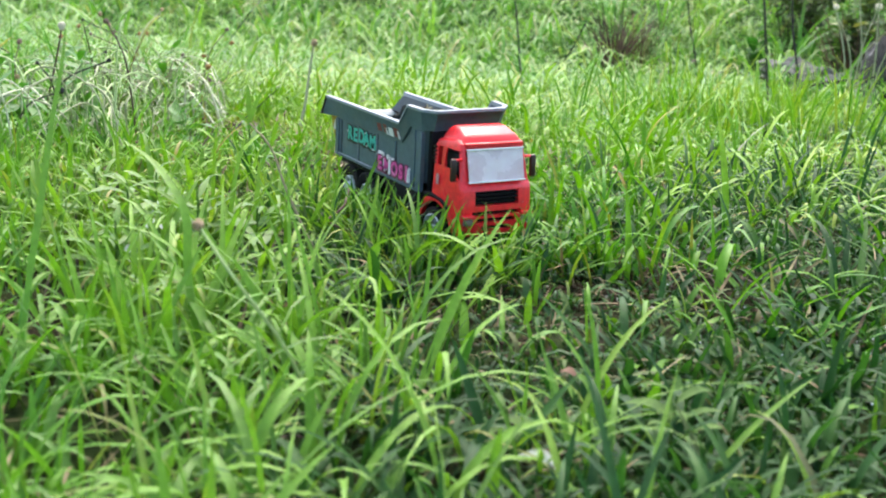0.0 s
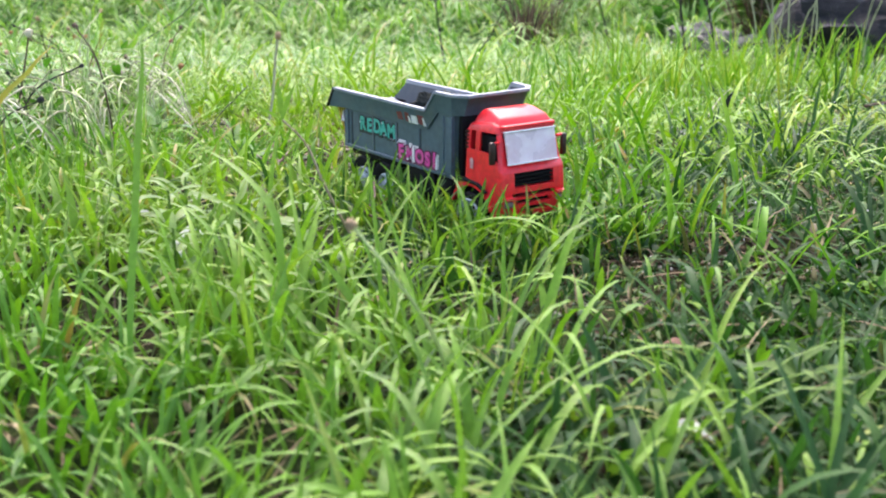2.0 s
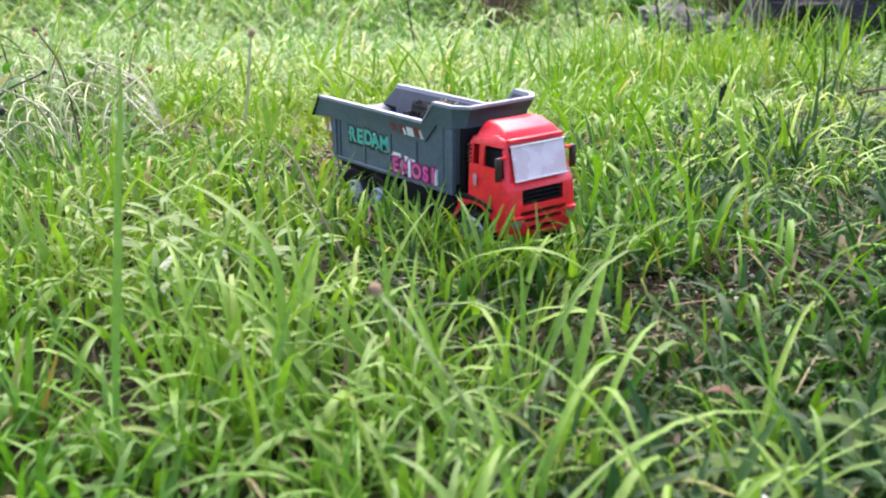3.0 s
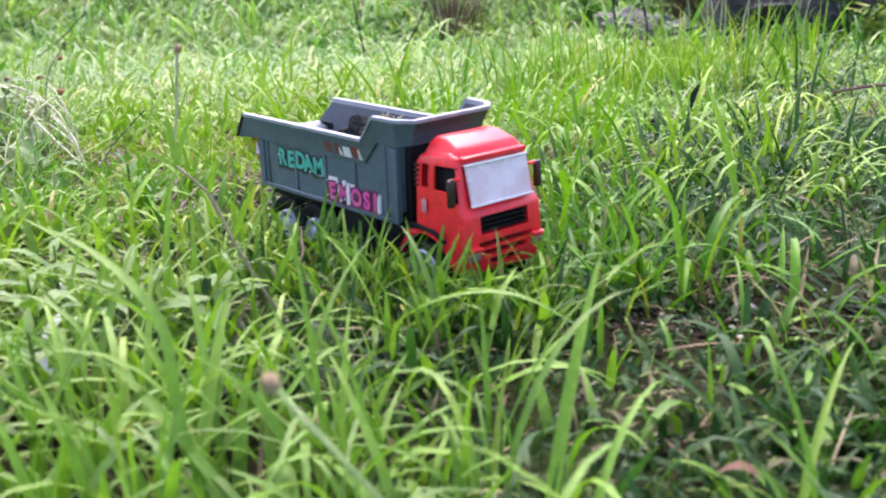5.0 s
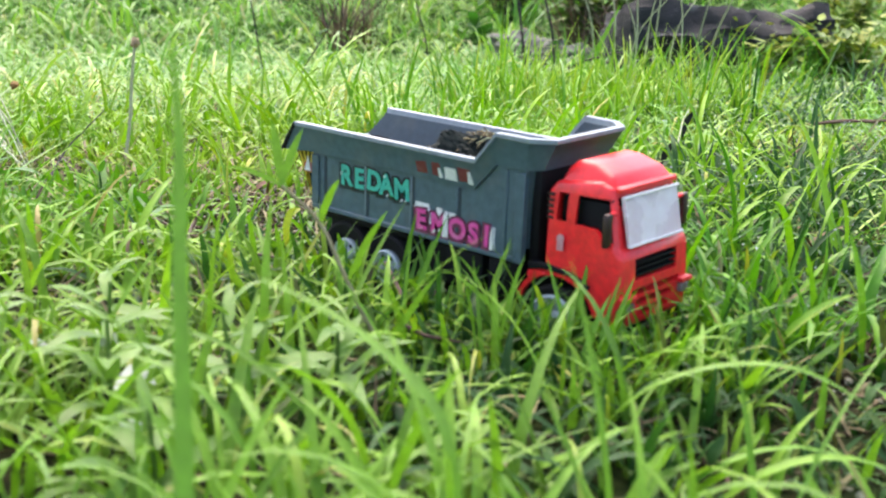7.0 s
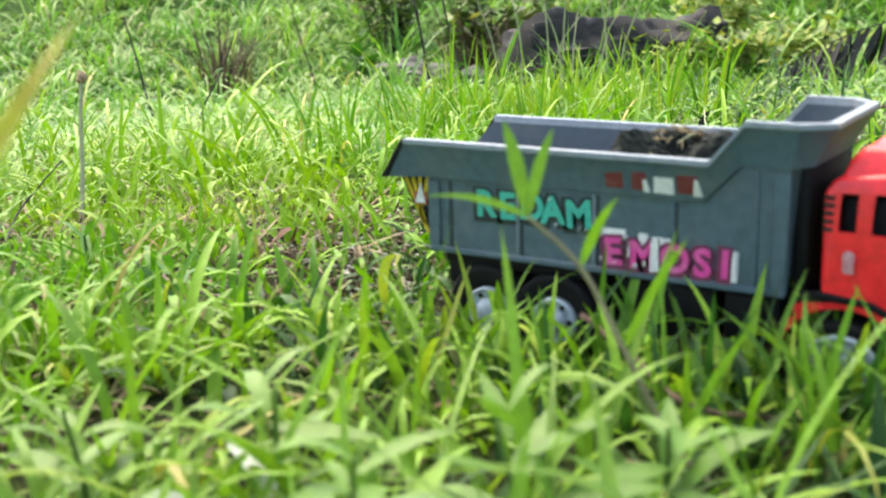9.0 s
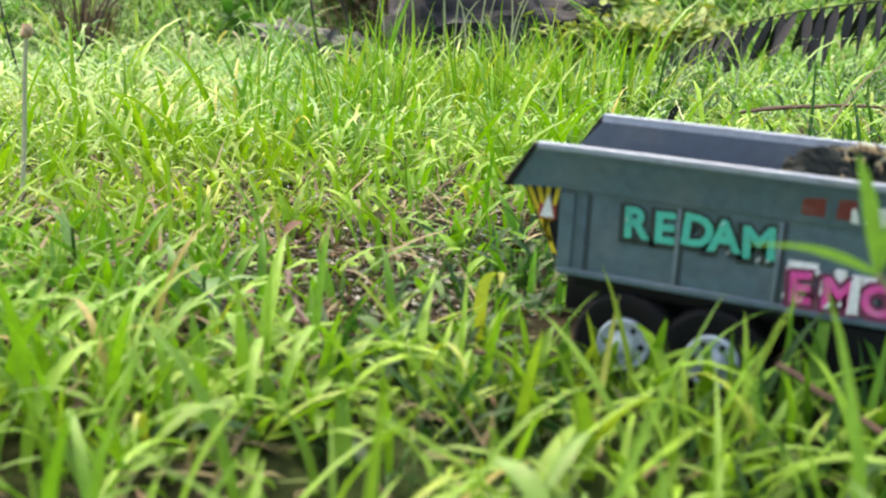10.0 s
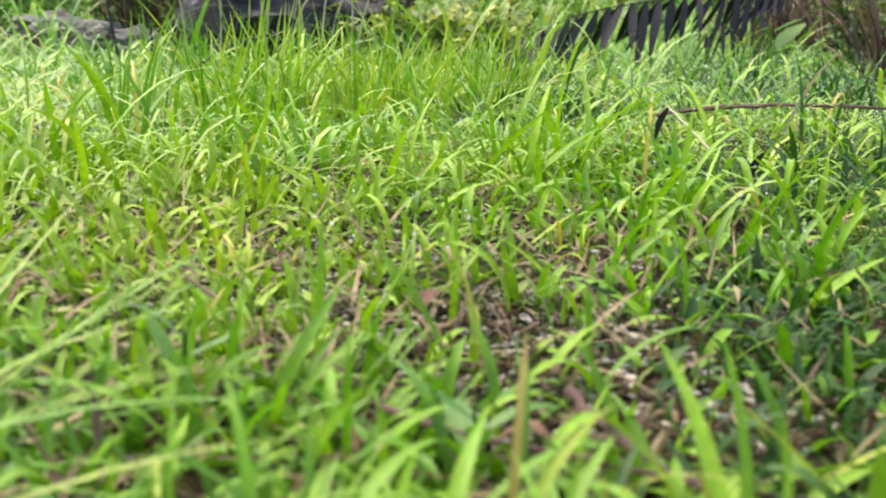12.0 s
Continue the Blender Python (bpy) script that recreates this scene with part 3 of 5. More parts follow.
            part("hub", bm, M_HUB, wheel, "clear whitish plastic hub")
            for k in range(6):
                a = k * math.pi / 3
                bm = bmesh.new()
                lathe(bm, [(0.0017, 0.0062), (0.0017, 0.0080), (0.0010, 0.0083)], 8, m @ Matrix.Translation((0.0125 * k_hub * math.cos(a), 0, 0.0125 * k_hub * math.sin(a))))
                part("hub_hole", bm, M_BLACK, wheel)

    # cab: profile in x and z, pushed across, sides drawn in towards the roof
    bm = bmesh.new()
    prism(bm, [(0.2565, 0.0600), (0.2545, 0.1210), (0.2600, 0.1285), (0.2980, 0.1335), (0.3110, 0.1300), (0.3215, 0.0910), (0.3270, 0.0850), (0.3290, 0.0620), (0.3285, 0.0335), (0.3040, 0.0335), (0.3000, 0.0600)], -0.0435, 0.0435, 0.0032, 3)
    for v in bm.verts:
        if v.co.z > 0.09:
            v.co.y *= 1 - 0.13 * (v.co.z - 0.09) / 0.043
        if v.co.x > 0.30:
            v.co.x -= 0.008 * (v.co.y / 0.0435) ** 4
    cuts = [
        cutter(box, 0.2610, 0.3080, -0.0385, 0.0385, 0.0660, 0.1225),
        cutter(prism, [(0.2795, 0.1010), (0.2805, 0.1215), (0.3060, 0.1225), (0.3130, 0.0930), (0.3060, 0.0925), (0.2980, 0.1005)], -0.07, 0.07),
        cutter(prism, [(0.2630, 0.1010), (0.2640, 0.1210), (0.2725, 0.1212), (0.2720, 0.1010)], -0.07, 0.07),
        cutter(box, 0.3150, 0.3400, -0.0265, 0.0265, 0.0665, 0.0820),
        cutter(box, 0.3150, 0.3400, -0.0300, 0.0300, 0.0560, 0.0605),
        cutter(box, 0.3150, 0.3400, -0.0240, 0.0240, 0.0485, 0.0530),
        cutter(box, 0.3150, 0.3400, -0.0180, 0.0180, 0.0400, 0.0450),
    ]
    arch = bmesh.new()
    lathe(arch, [(0.0345, -0.08), (0.0345, 0.08)], 32, Matrix.Translation((0.2700, 0, 0.0330)))
    cuts.append(arch)
    shield = bmesh.new()
    prism(shield, [(0.3060, 0.1245), (0.3300, 0.1280), (0.3400, 0.0930), (0.3150, 0.0915)], -0.0335, 0.0335)
    cuts.append(shield)
    cab = part("cab", carve(bm, cuts), M_RED, truck, "glossy red plastic cab with scuffs")
    # windscreen, set in its frame
    bm = bmesh.new()
    vs = [bm.verts.new(q) for q in ((0.3135, -0.0333, 0.1238), (0.3135, 0.0333, 0.1238), (0.3205, 0.0333, 0.0925), (0.3205, -0.0333, 0.0925))]
    f = bm.faces.new(vs)
    got = bmesh.ops.extrude_face_region(bm, geom=[f])
    for v in got["geom"]:
        if isinstance(v, bmesh.types.BMVert):
            v.co += Vector((-0.0022, 0, -0.0006))
    bmesh.ops.recalc_face_normals(bm, faces=bm.faces[:])
    part("windscreen", bm, M_PANE, cab, "milky scratched clear plastic windscreen", smooth=False)
    # white moulded edge round the windscreen
    for y0, y1, za, zb in ((-0.0345, 0.0345, 0.1236, 0.1252), (-0.0345, 0.0345, 0.0910, 0.0926)):
        bm = bmesh.new()
        xa = 0.3205 - (za - 0.0925) * 0.224
        box(bm, xa - 0.002, xa + 0.0014, y0, y1, za, zb, 0.0004, 1)
        part("windscreen_edge", bm, M_WHITE, cab, "pale plastic windscreen edge")
    # roof cap
    bm = bmesh.new()
    prism(bm, [(0.2620, 0.1290), (0.2660, 0.1400), (0.2720, 0.1450), (0.2850, 0.1445), (0.3020, 0.1385), (0.3080, 0.1310)], -0.0360, 0.0360, 0.0028, 3)
    for v in bm.verts:
        v.co.y *= 1 - 0.20 * max(0, (v.co.z - 0.131)) / 0.014
        v.co.z -= 0.0016 * (v.co.y / 0.036) ** 2
    part("roof_cap", bm, M_RED, cab, "domed red roof cap")
    bm = bmesh.new()
    box(bm, 0.3060, 0.3125, -0.0350, 0.0350, 0.1268, 0.1310, 0.0012)
    part("sun_visor", bm, M_RED, cab)
    # grille behind its opening, with bars
    bm = bmesh.new()
    box(bm, 0.3140, 0.3165, -0.0270, 0.0270, 0.0360, 0.0825)
    grille = part("grille", bm, M_BLACK, cab, "black grille")
    for z in (0.0700, 0.0742, 0.0784):
        bm = bmesh.new()
        box(bm, 0.3160, 0.3215, -0.0260, 0.0260, z - 0.0007, z + 0.0007)
        part("bar", bm, M_BLACK, grille)
    for sgn in (-1, 1):
        bm = bmesh.new()
        y0, y1 = sorted((sgn * 0.0300, sgn * 0.0405))
        box(bm, 0.3150, 0.3265, y0, y1, 0.0465, 0.0535, 0.0016)
        part("headlight", bm, M_LENS, cab, "dull smoked headlight")
        bm = bmesh.new()
        y0, y1 = sorted((sgn * 0.0285, sgn * 0.0425))
        box(bm, 0.3120, 0.3280, y0, y1, 0.0545, 0.0580, 0.0012)
        part("headlight_brow", bm, M_RED, cab)
        # mirror
        bm = bmesh.new()
        y0, y1 = sorted((sgn * 0.0450, sgn * 0.0520))
        box(bm, 0.3090, 0.3140, y0, y1, 0.0920, 0.1160, 0.0020)
        mirror = part("mirror", bm, M_DARKRED, cab, "dark red wing mirror")
        bm = bmesh.new()
        y0, y1 = sorted((sgn * 0.0380, sgn * 0.0470))
        box(bm, 0.3095, 0.3125, y0, y1, 0.1130, 0.1155, 0.0006, 1)
        part("arm", bm, M_RED, mirror)
        # black step skirt behind the wheel and over the arch
        bm = bmesh.new()
        y0, y1 = sorted((sgn * 0.0405, sgn * 0.0462))
        prism(bm, [(0.2440, 0.0620), (0.2440, 0.0680), (0.2580, 0.0690), (0.2830, 0.0668), (0.2980, 0.0600), (0.2960, 0.0575), (0.2800, 0.0640), (0.2580, 0.0650)], y0, y1, 0.0006, 1)
        part("step_skirt", bm, M_BLACK, cab)
        # red lip round the wheel opening
        bm = bmesh.new()
        arc = [radians(18 + 9 * k) for k in range(17)]
        y0, y1 = sorted((sgn * 0.0405, sgn * 0.0448))
        prism(bm, [(0.2700 + 0.0375 * math.cos(q), 0.0290 + 0.0360 * math.sin(q)) for q in arc] + [(0.2700 + 0.0338 * math.cos(q), 0.0290 + 0.0325 * math.sin(q)) for q in arc[::-1]], y0, y1)
        part("arch_lip", bm, M_RED, cab)
        bm = bmesh.new()
        y0, y1 = sorted((sgn * 0.0400, sgn * 0.0455))
        prism(bm, [(0.2430, 0.0560), (0.2440, 0.0615), (0.2560, 0.0635), (0.2600, 0.0600), (0.2480, 0.0550)], y0, y1, 0.0008, 1)
        part("step", bm, M_RED, cab)
        for k in range(5):
            bm = bmesh.new()
            y0, y1 = sorted((sgn * 0.0390, sgn * 0.0418))
            box(bm, 0.2552, 0.2606, y0, y1, 0.1010 + 0.0042 * k, 0.1030 + 0.0042 * k, 0.0004, 1)
            part("vent_louvre", bm, M_DARKRED, cab)
        # worn emblem on the door
        bm = bmesh.new()
        lathe(bm, [(0.0034, -0.0003), (0.0034, 0.0003)], 14, Matrix.Translation((0.2700, sgn * 0.0437, 0.0890)))
        box(bm, 0.2672, 0.2728, min(sgn * 0.0434, sgn * 0.0440), max(sgn * 0.0434, sgn * 0.0440), 0.0805, 0.0862)
        part("door_emblem", bm, M_EMBLEM, cab, "worn pinkish door emblem")
    # black block added to fill the cab and make its inside look shaded
    bm = bmesh.new()
    box(bm, 0.2620, 0.3040, -0.0345, 0.0345, 0.0655, 0.1190, 0.004)
    part("dark_cab_fill", bm, M_BLACK, cab)
    return truck


truck = build_truck()
truck.matrix_world = pose(0, 0, 0.002)


def build_soil_heap():
    """The load: a crumbly heap with clods and bits of straw."""
    rng = random.Random(21)
    bm = bmesh.new()
    blob(bm, (0.160, 0.002, 0.096), (0.064, 0.036, 0.046), 3.3, 0.42, 6)
    for v in bm.verts:
        v.co.z = max(v.co.z, 0.0775)
        v.co.y = max(-0.0365, min(0.0365, v.co.y))
        v.co += Vector((rng.uniform(-1, 1), rng.uniform(-1, 1), rng.uniform(-1, 1))) * 0.0011
    heap = tagged(link("soil_mound", bm, M_CLOD), "dark crumbly soil heap with straw in the tipping body", "soil")
    for k in range(220):
        bm = bmesh.new()
        a, r = rng.uniform(0, 6.3), rng.uniform(0, 0.95) ** 0.7
        z = 0.097 + 0.0450 * math.sqrt(max(0, 1 - r * r))
        blob(bm, (0.160 + 0.056 * r * math.cos(a), 0.002 + 0.031 * r * math.sin(a), z), [rng.uniform(0.0010, 0.0034) for _ in range(3)], k, 0.8, 1)
        part("clod", bm, M_CLOD if k % 37 else M_STONE, heap, smooth=False)
    for k in range(64):
        bm = bmesh.new()
        a, r = rng.uniform(0, 6.3), rng.uniform(0, 0.9)
        z = 0.098 + 0.0455 * math.sqrt(max(0, 1 - r * r))
        c = Vector((0.160 + 0.055 * r * math.cos(a), 0.002 + 0.030 * r * math.sin(a), z))
        d = Vector((rng.uniform(-1, 1), rng.uniform(-1, 1), rng.uniform(-0.3, 0.4))).normalized() * rng.uniform(0.004, 0.010)
        tube(bm, [c - d, c + Vector((0, 0, 0.002)), c + d], [0.0004, 0.0006, 0.0003], 4)
        part("straw", bm, M_STRAW if k % 7 else M_STEM, heap)


build_soil_heap()


# ---- grass ----
def blades(name, base, length, width, az, tilt, bend, mat, rows=4, twist=None, keel=0.0):
    """Arching tapered blades, one island each, in one mesh."""
    n = len(base)
    s = np.linspace(0, 1, rows + 1)
    pos = np.array(base, float)
    twist = np.zeros(n) if twist is None else twist
    cols = 3 if keel else 2
    verts = np.zeros((n, rows * cols + 1, 3))
    dirx, diry = np.cos(az), np.sin(az)
    for k in range(rows + 1):
        if k:
            mid = (s[k] + s[k - 1]) / 2
            th = tilt + bend * mid ** 1.4
            step = length / rows
            pos = pos + np.stack([np.sin(th) * dirx * step, np.sin(th) * diry * step, np.cos(th) * step], 1)
            floor = ground_z(pos[:, 0], pos[:, 1]) + 0.004
            pos[:, 2] = np.maximum(pos[:, 2], floor)
        if k == rows:
            verts[:, -1] = pos
            break
        half = width * max(0.06, 0.60 + 1.0 * s[k] - 1.5 * s[k] ** 2.0) / 2
        turn = az + math.pi / 2 + twist * s[k]
        side = np.stack([np.cos(turn), np.sin(turn), np.zeros(n)], 1) * half[:, None]
        verts[:, k * cols] = pos - side
        verts[:, k * cols + cols - 1] = pos + side
        if keel:
            th = tilt + bend * s[k] ** 1.4
            down = np.stack([np.cos(th) * dirx, np.cos(th) * diry, -np.sin(th)], 1)
            verts[:, k * cols + 1] = pos + down * (keel * half)[:, None]
    per = rows * cols + 1
    quads, tris = [], []
    for k in range(rows - 1):
        for c in range(cols - 1):
            quads.append((k * cols + c, k * cols + c + 1, (k + 1) * cols + c + 1, (k + 1) * cols + c))
    for c in range(cols - 1):
        tris.append(((rows - 1) * cols + c, (rows - 1) * cols + c + 1, per - 1))
    off = (np.arange(n) * per)[:, None, None]
    q = (np.array(quads)[None] + off).reshape(-1, 4)
    t = (np.array(tris)[None] + off).reshape(-1, 3)
    me = bpy.data.meshes.new(name)
    me.vertices.add(n * per)
    me.vertices.foreach_set("co", verts.ravel())
    loops = np.concatenate([q.ravel(), t.ravel()])
    me.loops.add(len(loops))
    me.loops.foreach_set("vertex_index", loops)
    starts = np.concatenate([np.arange(len(q)) * 4, len(q) * 4 + np.arange(len(t)) * 3])
    me.polygons.add(len(starts))
    me.polygons.foreach_set("loop_start", starts)
    me.polygons.foreach_set("use_smooth", np.ones(len(starts), bool))
    me.update(calc_edges=True)
    me.materials.append(mat)
    return new(name, me)


RNG = np.random.default_rng(11)
LANE = np.array([(1.30, -0.62), (1.0, -0.60), (0.70, -0.66), (0.40, -0.61), (0.10, -0.58), (-0.16, -0.47)])


def lane_distance(p):
    best = np.full(len(p), 1e9)
    for a, b in zip(LANE, LANE[1:]):
        u = np.clip(((p - a) @ (b - a)) / ((b - a) @ (b - a)), 0, 1)
        best = np.minimum(best, np.hypot(*(p - a - u[:, None] * (b - a)).T))
    return best


def patchiness(p, scale, seed):
    return np.array([noise.noise((x * scale + seed, y * scale - seed, seed * 0.7)) for x, y in p])


BARE = ((0.50, 0.15, 0.07), (-0.342, 0.343, 0.11), (-0.224, 0.270, 0.14), (-0.271, 0.124, 0.15), (-0.154, 0.098, 0.11), (-0.356, 0.179, 0.11), (-0.107, 0.037, 0.08), (0.470, 0.040, 0.035), (-0.178, 0.009, 0.07), (0.553, -0.097, 0.035))


# far spots where dark blades paint in shade
FAR_SHADE = ((0.22, 3.1, 0.75), (0.12, 2.0, 0.35), (-0.10, 4.5, 0.9), (-0.45, 1.45, 0.26), (-0.66, 2.3, 0.35), (0.30, 1.0, 0.30))


def bareness(p):
    k = np.zeros(len(p))
    for x, y, r in BARE:
        k = np.maximum(k, np.exp(-((p[:, 0] - x) ** 2 + (p[:, 1] - y) ** 2) / (r * r)))
    return k


def thinness(p):
    """Where the lawn is worn short: behind the truck and before its cab."""
    k = np.exp(-(((p[:, 0] + 0.34) / 0.46) ** 2 + ((p[:, 1] - 0.12) / 0.40) ** 2) ** 2)
    return np.maximum(k, 0.6 * np.exp(-(((p[:, 0] - 0.55) / 0.22) ** 2 + ((p[:, 1] - 0.05) / 0.22) ** 2)))


def painted_shade(p):
    """Patches round the truck where darker, broader grass paints in the shade."""
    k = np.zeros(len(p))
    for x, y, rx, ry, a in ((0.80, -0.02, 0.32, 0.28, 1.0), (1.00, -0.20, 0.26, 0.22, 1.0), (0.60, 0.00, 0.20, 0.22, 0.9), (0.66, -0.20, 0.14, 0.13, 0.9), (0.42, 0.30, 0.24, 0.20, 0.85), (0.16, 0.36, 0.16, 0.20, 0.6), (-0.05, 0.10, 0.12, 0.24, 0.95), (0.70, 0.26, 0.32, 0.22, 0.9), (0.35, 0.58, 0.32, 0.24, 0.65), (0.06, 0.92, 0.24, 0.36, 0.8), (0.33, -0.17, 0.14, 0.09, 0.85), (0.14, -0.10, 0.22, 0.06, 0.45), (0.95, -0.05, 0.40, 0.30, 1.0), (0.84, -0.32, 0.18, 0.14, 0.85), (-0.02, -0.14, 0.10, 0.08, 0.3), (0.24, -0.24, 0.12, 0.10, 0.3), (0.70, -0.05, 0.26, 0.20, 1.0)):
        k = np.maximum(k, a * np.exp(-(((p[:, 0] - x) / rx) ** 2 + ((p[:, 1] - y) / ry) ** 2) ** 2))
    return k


def painted_far_shade(p):
    """Spots towards the shrubs whose shade is put into deeper green grass."""
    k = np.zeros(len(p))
    for x, y, r in FAR_SHADE:
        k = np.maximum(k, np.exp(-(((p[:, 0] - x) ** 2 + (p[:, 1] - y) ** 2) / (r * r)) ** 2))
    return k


def in_truck(p, margin=0.006):
    return (p[:, 0] > -0.02 - margin) & (p[:, 0] < 0.332 + margin) & (np.abs(p[:, 1]) < 0.047 + margin)


def scatter(d0, d1, density, clump):
    """Tuft centres and the blades round them, in the ring between two distances from the camera's lane, on the lawn's side."""
    x0, x1, y0, y1 = -d1 - 0.2, 1.75, -0.7 - min(d1, 1.1), d1 - 0.4
    n = int(density * (x1 - x0) * (y1 - y0) / clump)
    c = np.stack([RNG.uniform(x0, x1, n), RNG.uniform(y0, y1, n)], 1)
    p = np.repeat(c, clump, 0)
    spread = 0.010 + 0.010 * min(d1, 3)
    p = p + RNG.normal(0, spread, p.shape)
    out = p - np.repeat(c, clump, 0)
    vigour = np.repeat(RNG.uniform(0.55, 1.35, n), clump)
    d = lane_distance(p)
    edge = RNG.random(len(p)) * 0.45
    keep = (d >= d0) & (d < d1) & ((p[:, 1] - p[:, 0]) > -2.6 + edge) & (p[:, 0] < 1.75 - edge)
    return p[keep], out[keep], d[keep], vigour[keep]


def lawn(name, d0, d1, density, clump, size, wide, mat, rows, keel, label, thin=0.62, where=None, droop=1.0, lean=0.45, gaps=0.0):
    p, out, d, vigour = scatter(d0, d1, density, clump)
    u = RNG.random(len(p))
    keep = (u > np.maximum(0.78 * bareness(p), thin * thinness(p))) & ~in_truck(p)
    if where is not None:
        keep &= RNG.random(len(p)) < where(p)
    elif mat not in (M_FAR, M_BANK):
        keep &= RNG.random(len(p)) > 0.97 * painted_shade(p)
    if where is None:
        keep &= RNG.random(len(p)) > 0.65 * painted_far_shade(p)
    if gaps:
        # the sward opens in hand-sized gaps down to the soil
        keep &= RNG.random(len(p)) > gaps * np.clip(-0.15 - 2.6 * patchiness(p, 7.5 / (1 + 0.35 * d1), 2.5), 0, 1)
    p, out, d, vigour = p[keep], out[keep], d[keep], vigour[keep]
    tall = 1 + 0.45 * patchiness(p, 2.3, 4.0)
    length = size[0] + (size[1] - size[0]) * RNG.random(len(p)) ** 1.6
    length *= np.clip(tall, 0.55, 1.6) * vigour
    # low round the truck, and never up into the lane itself
    near_truck = np.hypot(np.maximum(0, np.abs(p[:, 0] - 0.155) - 0.18), np.maximum(0, np.abs(p[:, 1]) - 0.05))
    length = np.minimum(length, 0.078 + 0.60 * near_truck)
    length = np.minimum(length, 0.075 + 0.40 * np.maximum(0, d - 0.08))
    length *= 1 - 0.45 * thinness(p)
    # flattened under the fallen stems, cropped before the log
    length *= 1 - 0.45 * np.exp(-(((p[:, 0] + 0.75) / 0.45) ** 2 + ((p[:, 1] + 0.16) / 0.20) ** 2) ** 2)
    length *= 1 - 0.5 * np.exp(-(((p[:, 0] + 1.42) / 0.60) ** 2 + ((p[:, 1] - 2.95) / 0.65) ** 2) ** 2)
    width = wide[0] + (wide[1] - wide[0]) * RNG.random(len(p))
    az = np.arctan2(out[:, 1], out[:, 0]) + RNG.normal(0, 0.7, len(p))
    tilt = np.abs(RNG.normal(lean, 0.36, len(p)))
    bend = (0.15 + 2.5 * RNG.random(len(p)) ** 1.2) * np.clip(length / size[1] + 0.45, 0.4, 1.3) * min(droop, 1.0) + max(0, droop - 1.0)
    base = np.stack([p[:, 0], p[:, 1], ground_z(p[:, 0], p[:, 1]) - 0.004], 1)
    ob = blades(name, base, length, width, az, tilt, bend, mat, rows, RNG.normal(0, 0.7, len(p)), keel)
    return tagged(ob, label, "grass", kind="stuff")


lawn("lawn_grass", 0.0, 0.85, 5600, 7, (0.035, 0.15), (0.0032, 0.0070), M_GRASS, 7, 0.35, "fresh bright green grass blades beside the toy truck", droop=1.05, lean=0.36, gaps=0.9)
lawn("broad_grass", 0.0, 1.40, 2300, 5, (0.05, 0.15), (0.0062, 0.0115), M_BROAD, 7, 0.35, "broad arching green grass leaves among the lawn", 0.15, droop=1.05, lean=0.38, gaps=0.7)
lawn("lawn_grass", 0.85, 2.0, 5600, 9, (0.026, 0.095), (0.0030, 0.0058), M_GRASS, 6, 0.0, "fresh green grass blades of the middle lawn", droop=2.1, lean=0.85, gaps=0.9)
lawn("tall_tufts", 0.95, 2.6, 620, 14, (0.09, 0.20), (0.0040, 0.0080), M_FAR, 7, 0.0, "taller arching light green tufts in the lawn", droop=2.2, lean=0.6)
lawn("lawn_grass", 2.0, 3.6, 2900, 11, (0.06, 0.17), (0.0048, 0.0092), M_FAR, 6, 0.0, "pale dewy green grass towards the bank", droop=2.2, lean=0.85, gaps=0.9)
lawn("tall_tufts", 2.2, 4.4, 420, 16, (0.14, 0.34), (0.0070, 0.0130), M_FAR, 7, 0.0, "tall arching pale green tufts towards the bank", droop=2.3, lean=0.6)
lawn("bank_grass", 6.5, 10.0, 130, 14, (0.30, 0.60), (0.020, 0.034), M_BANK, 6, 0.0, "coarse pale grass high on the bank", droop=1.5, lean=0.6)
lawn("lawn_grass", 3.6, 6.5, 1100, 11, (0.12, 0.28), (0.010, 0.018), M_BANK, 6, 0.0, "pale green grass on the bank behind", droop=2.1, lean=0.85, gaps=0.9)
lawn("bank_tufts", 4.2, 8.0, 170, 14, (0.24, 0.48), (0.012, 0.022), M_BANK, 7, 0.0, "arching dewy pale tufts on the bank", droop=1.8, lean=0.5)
lawn("far_shade_grass", 0.9, 5.2, 1300, 8, (0.06, 0.20), (0.0055, 0.0105), M_PAINTEDSHADE, 6, 0.0, "grass towards the shrubs with shade put into its deeper green", 0.0, painted_far_shade, 1.4)
lawn("arching_grass", 0.0, 0.7, 1500, 5, (0.10, 0.20), (0.0050, 0.0095), M_BROAD, 8, 0.35, "long broad arching grass leaves beside the path", 0.3, lambda p: 0.38 * np.exp(-(((p[:, 0] - 0.30) / 0.42) ** 2 + ((p[:, 1] + 0.36) / 0.13) ** 2) ** 2), 1.25)
lawn("short_broad_grass", 0.0, 1.4, 3000, 5, (0.035, 0.085), (0.0060, 0.0115), M_BROAD, 6, 0.4, "short broad yellow-green grass leaves on worn soil", 0.0, lambda p: 0.95 * thinness(p), 0.9, lean=0.6, gaps=0.8)
# dark blades laid over the shaded patches; their colour carries the shade
lawn("painted_shade_grass", 0.0, 1.6, 7000, 5, (0.03, 0.095), (0.0050, 0.0110), M_PAINTEDSHADE, 6, 0.35, "dark blue-green broad grass with shade put into its colour", 0.0, painted_shade, lean=0.6, gaps=0.8)


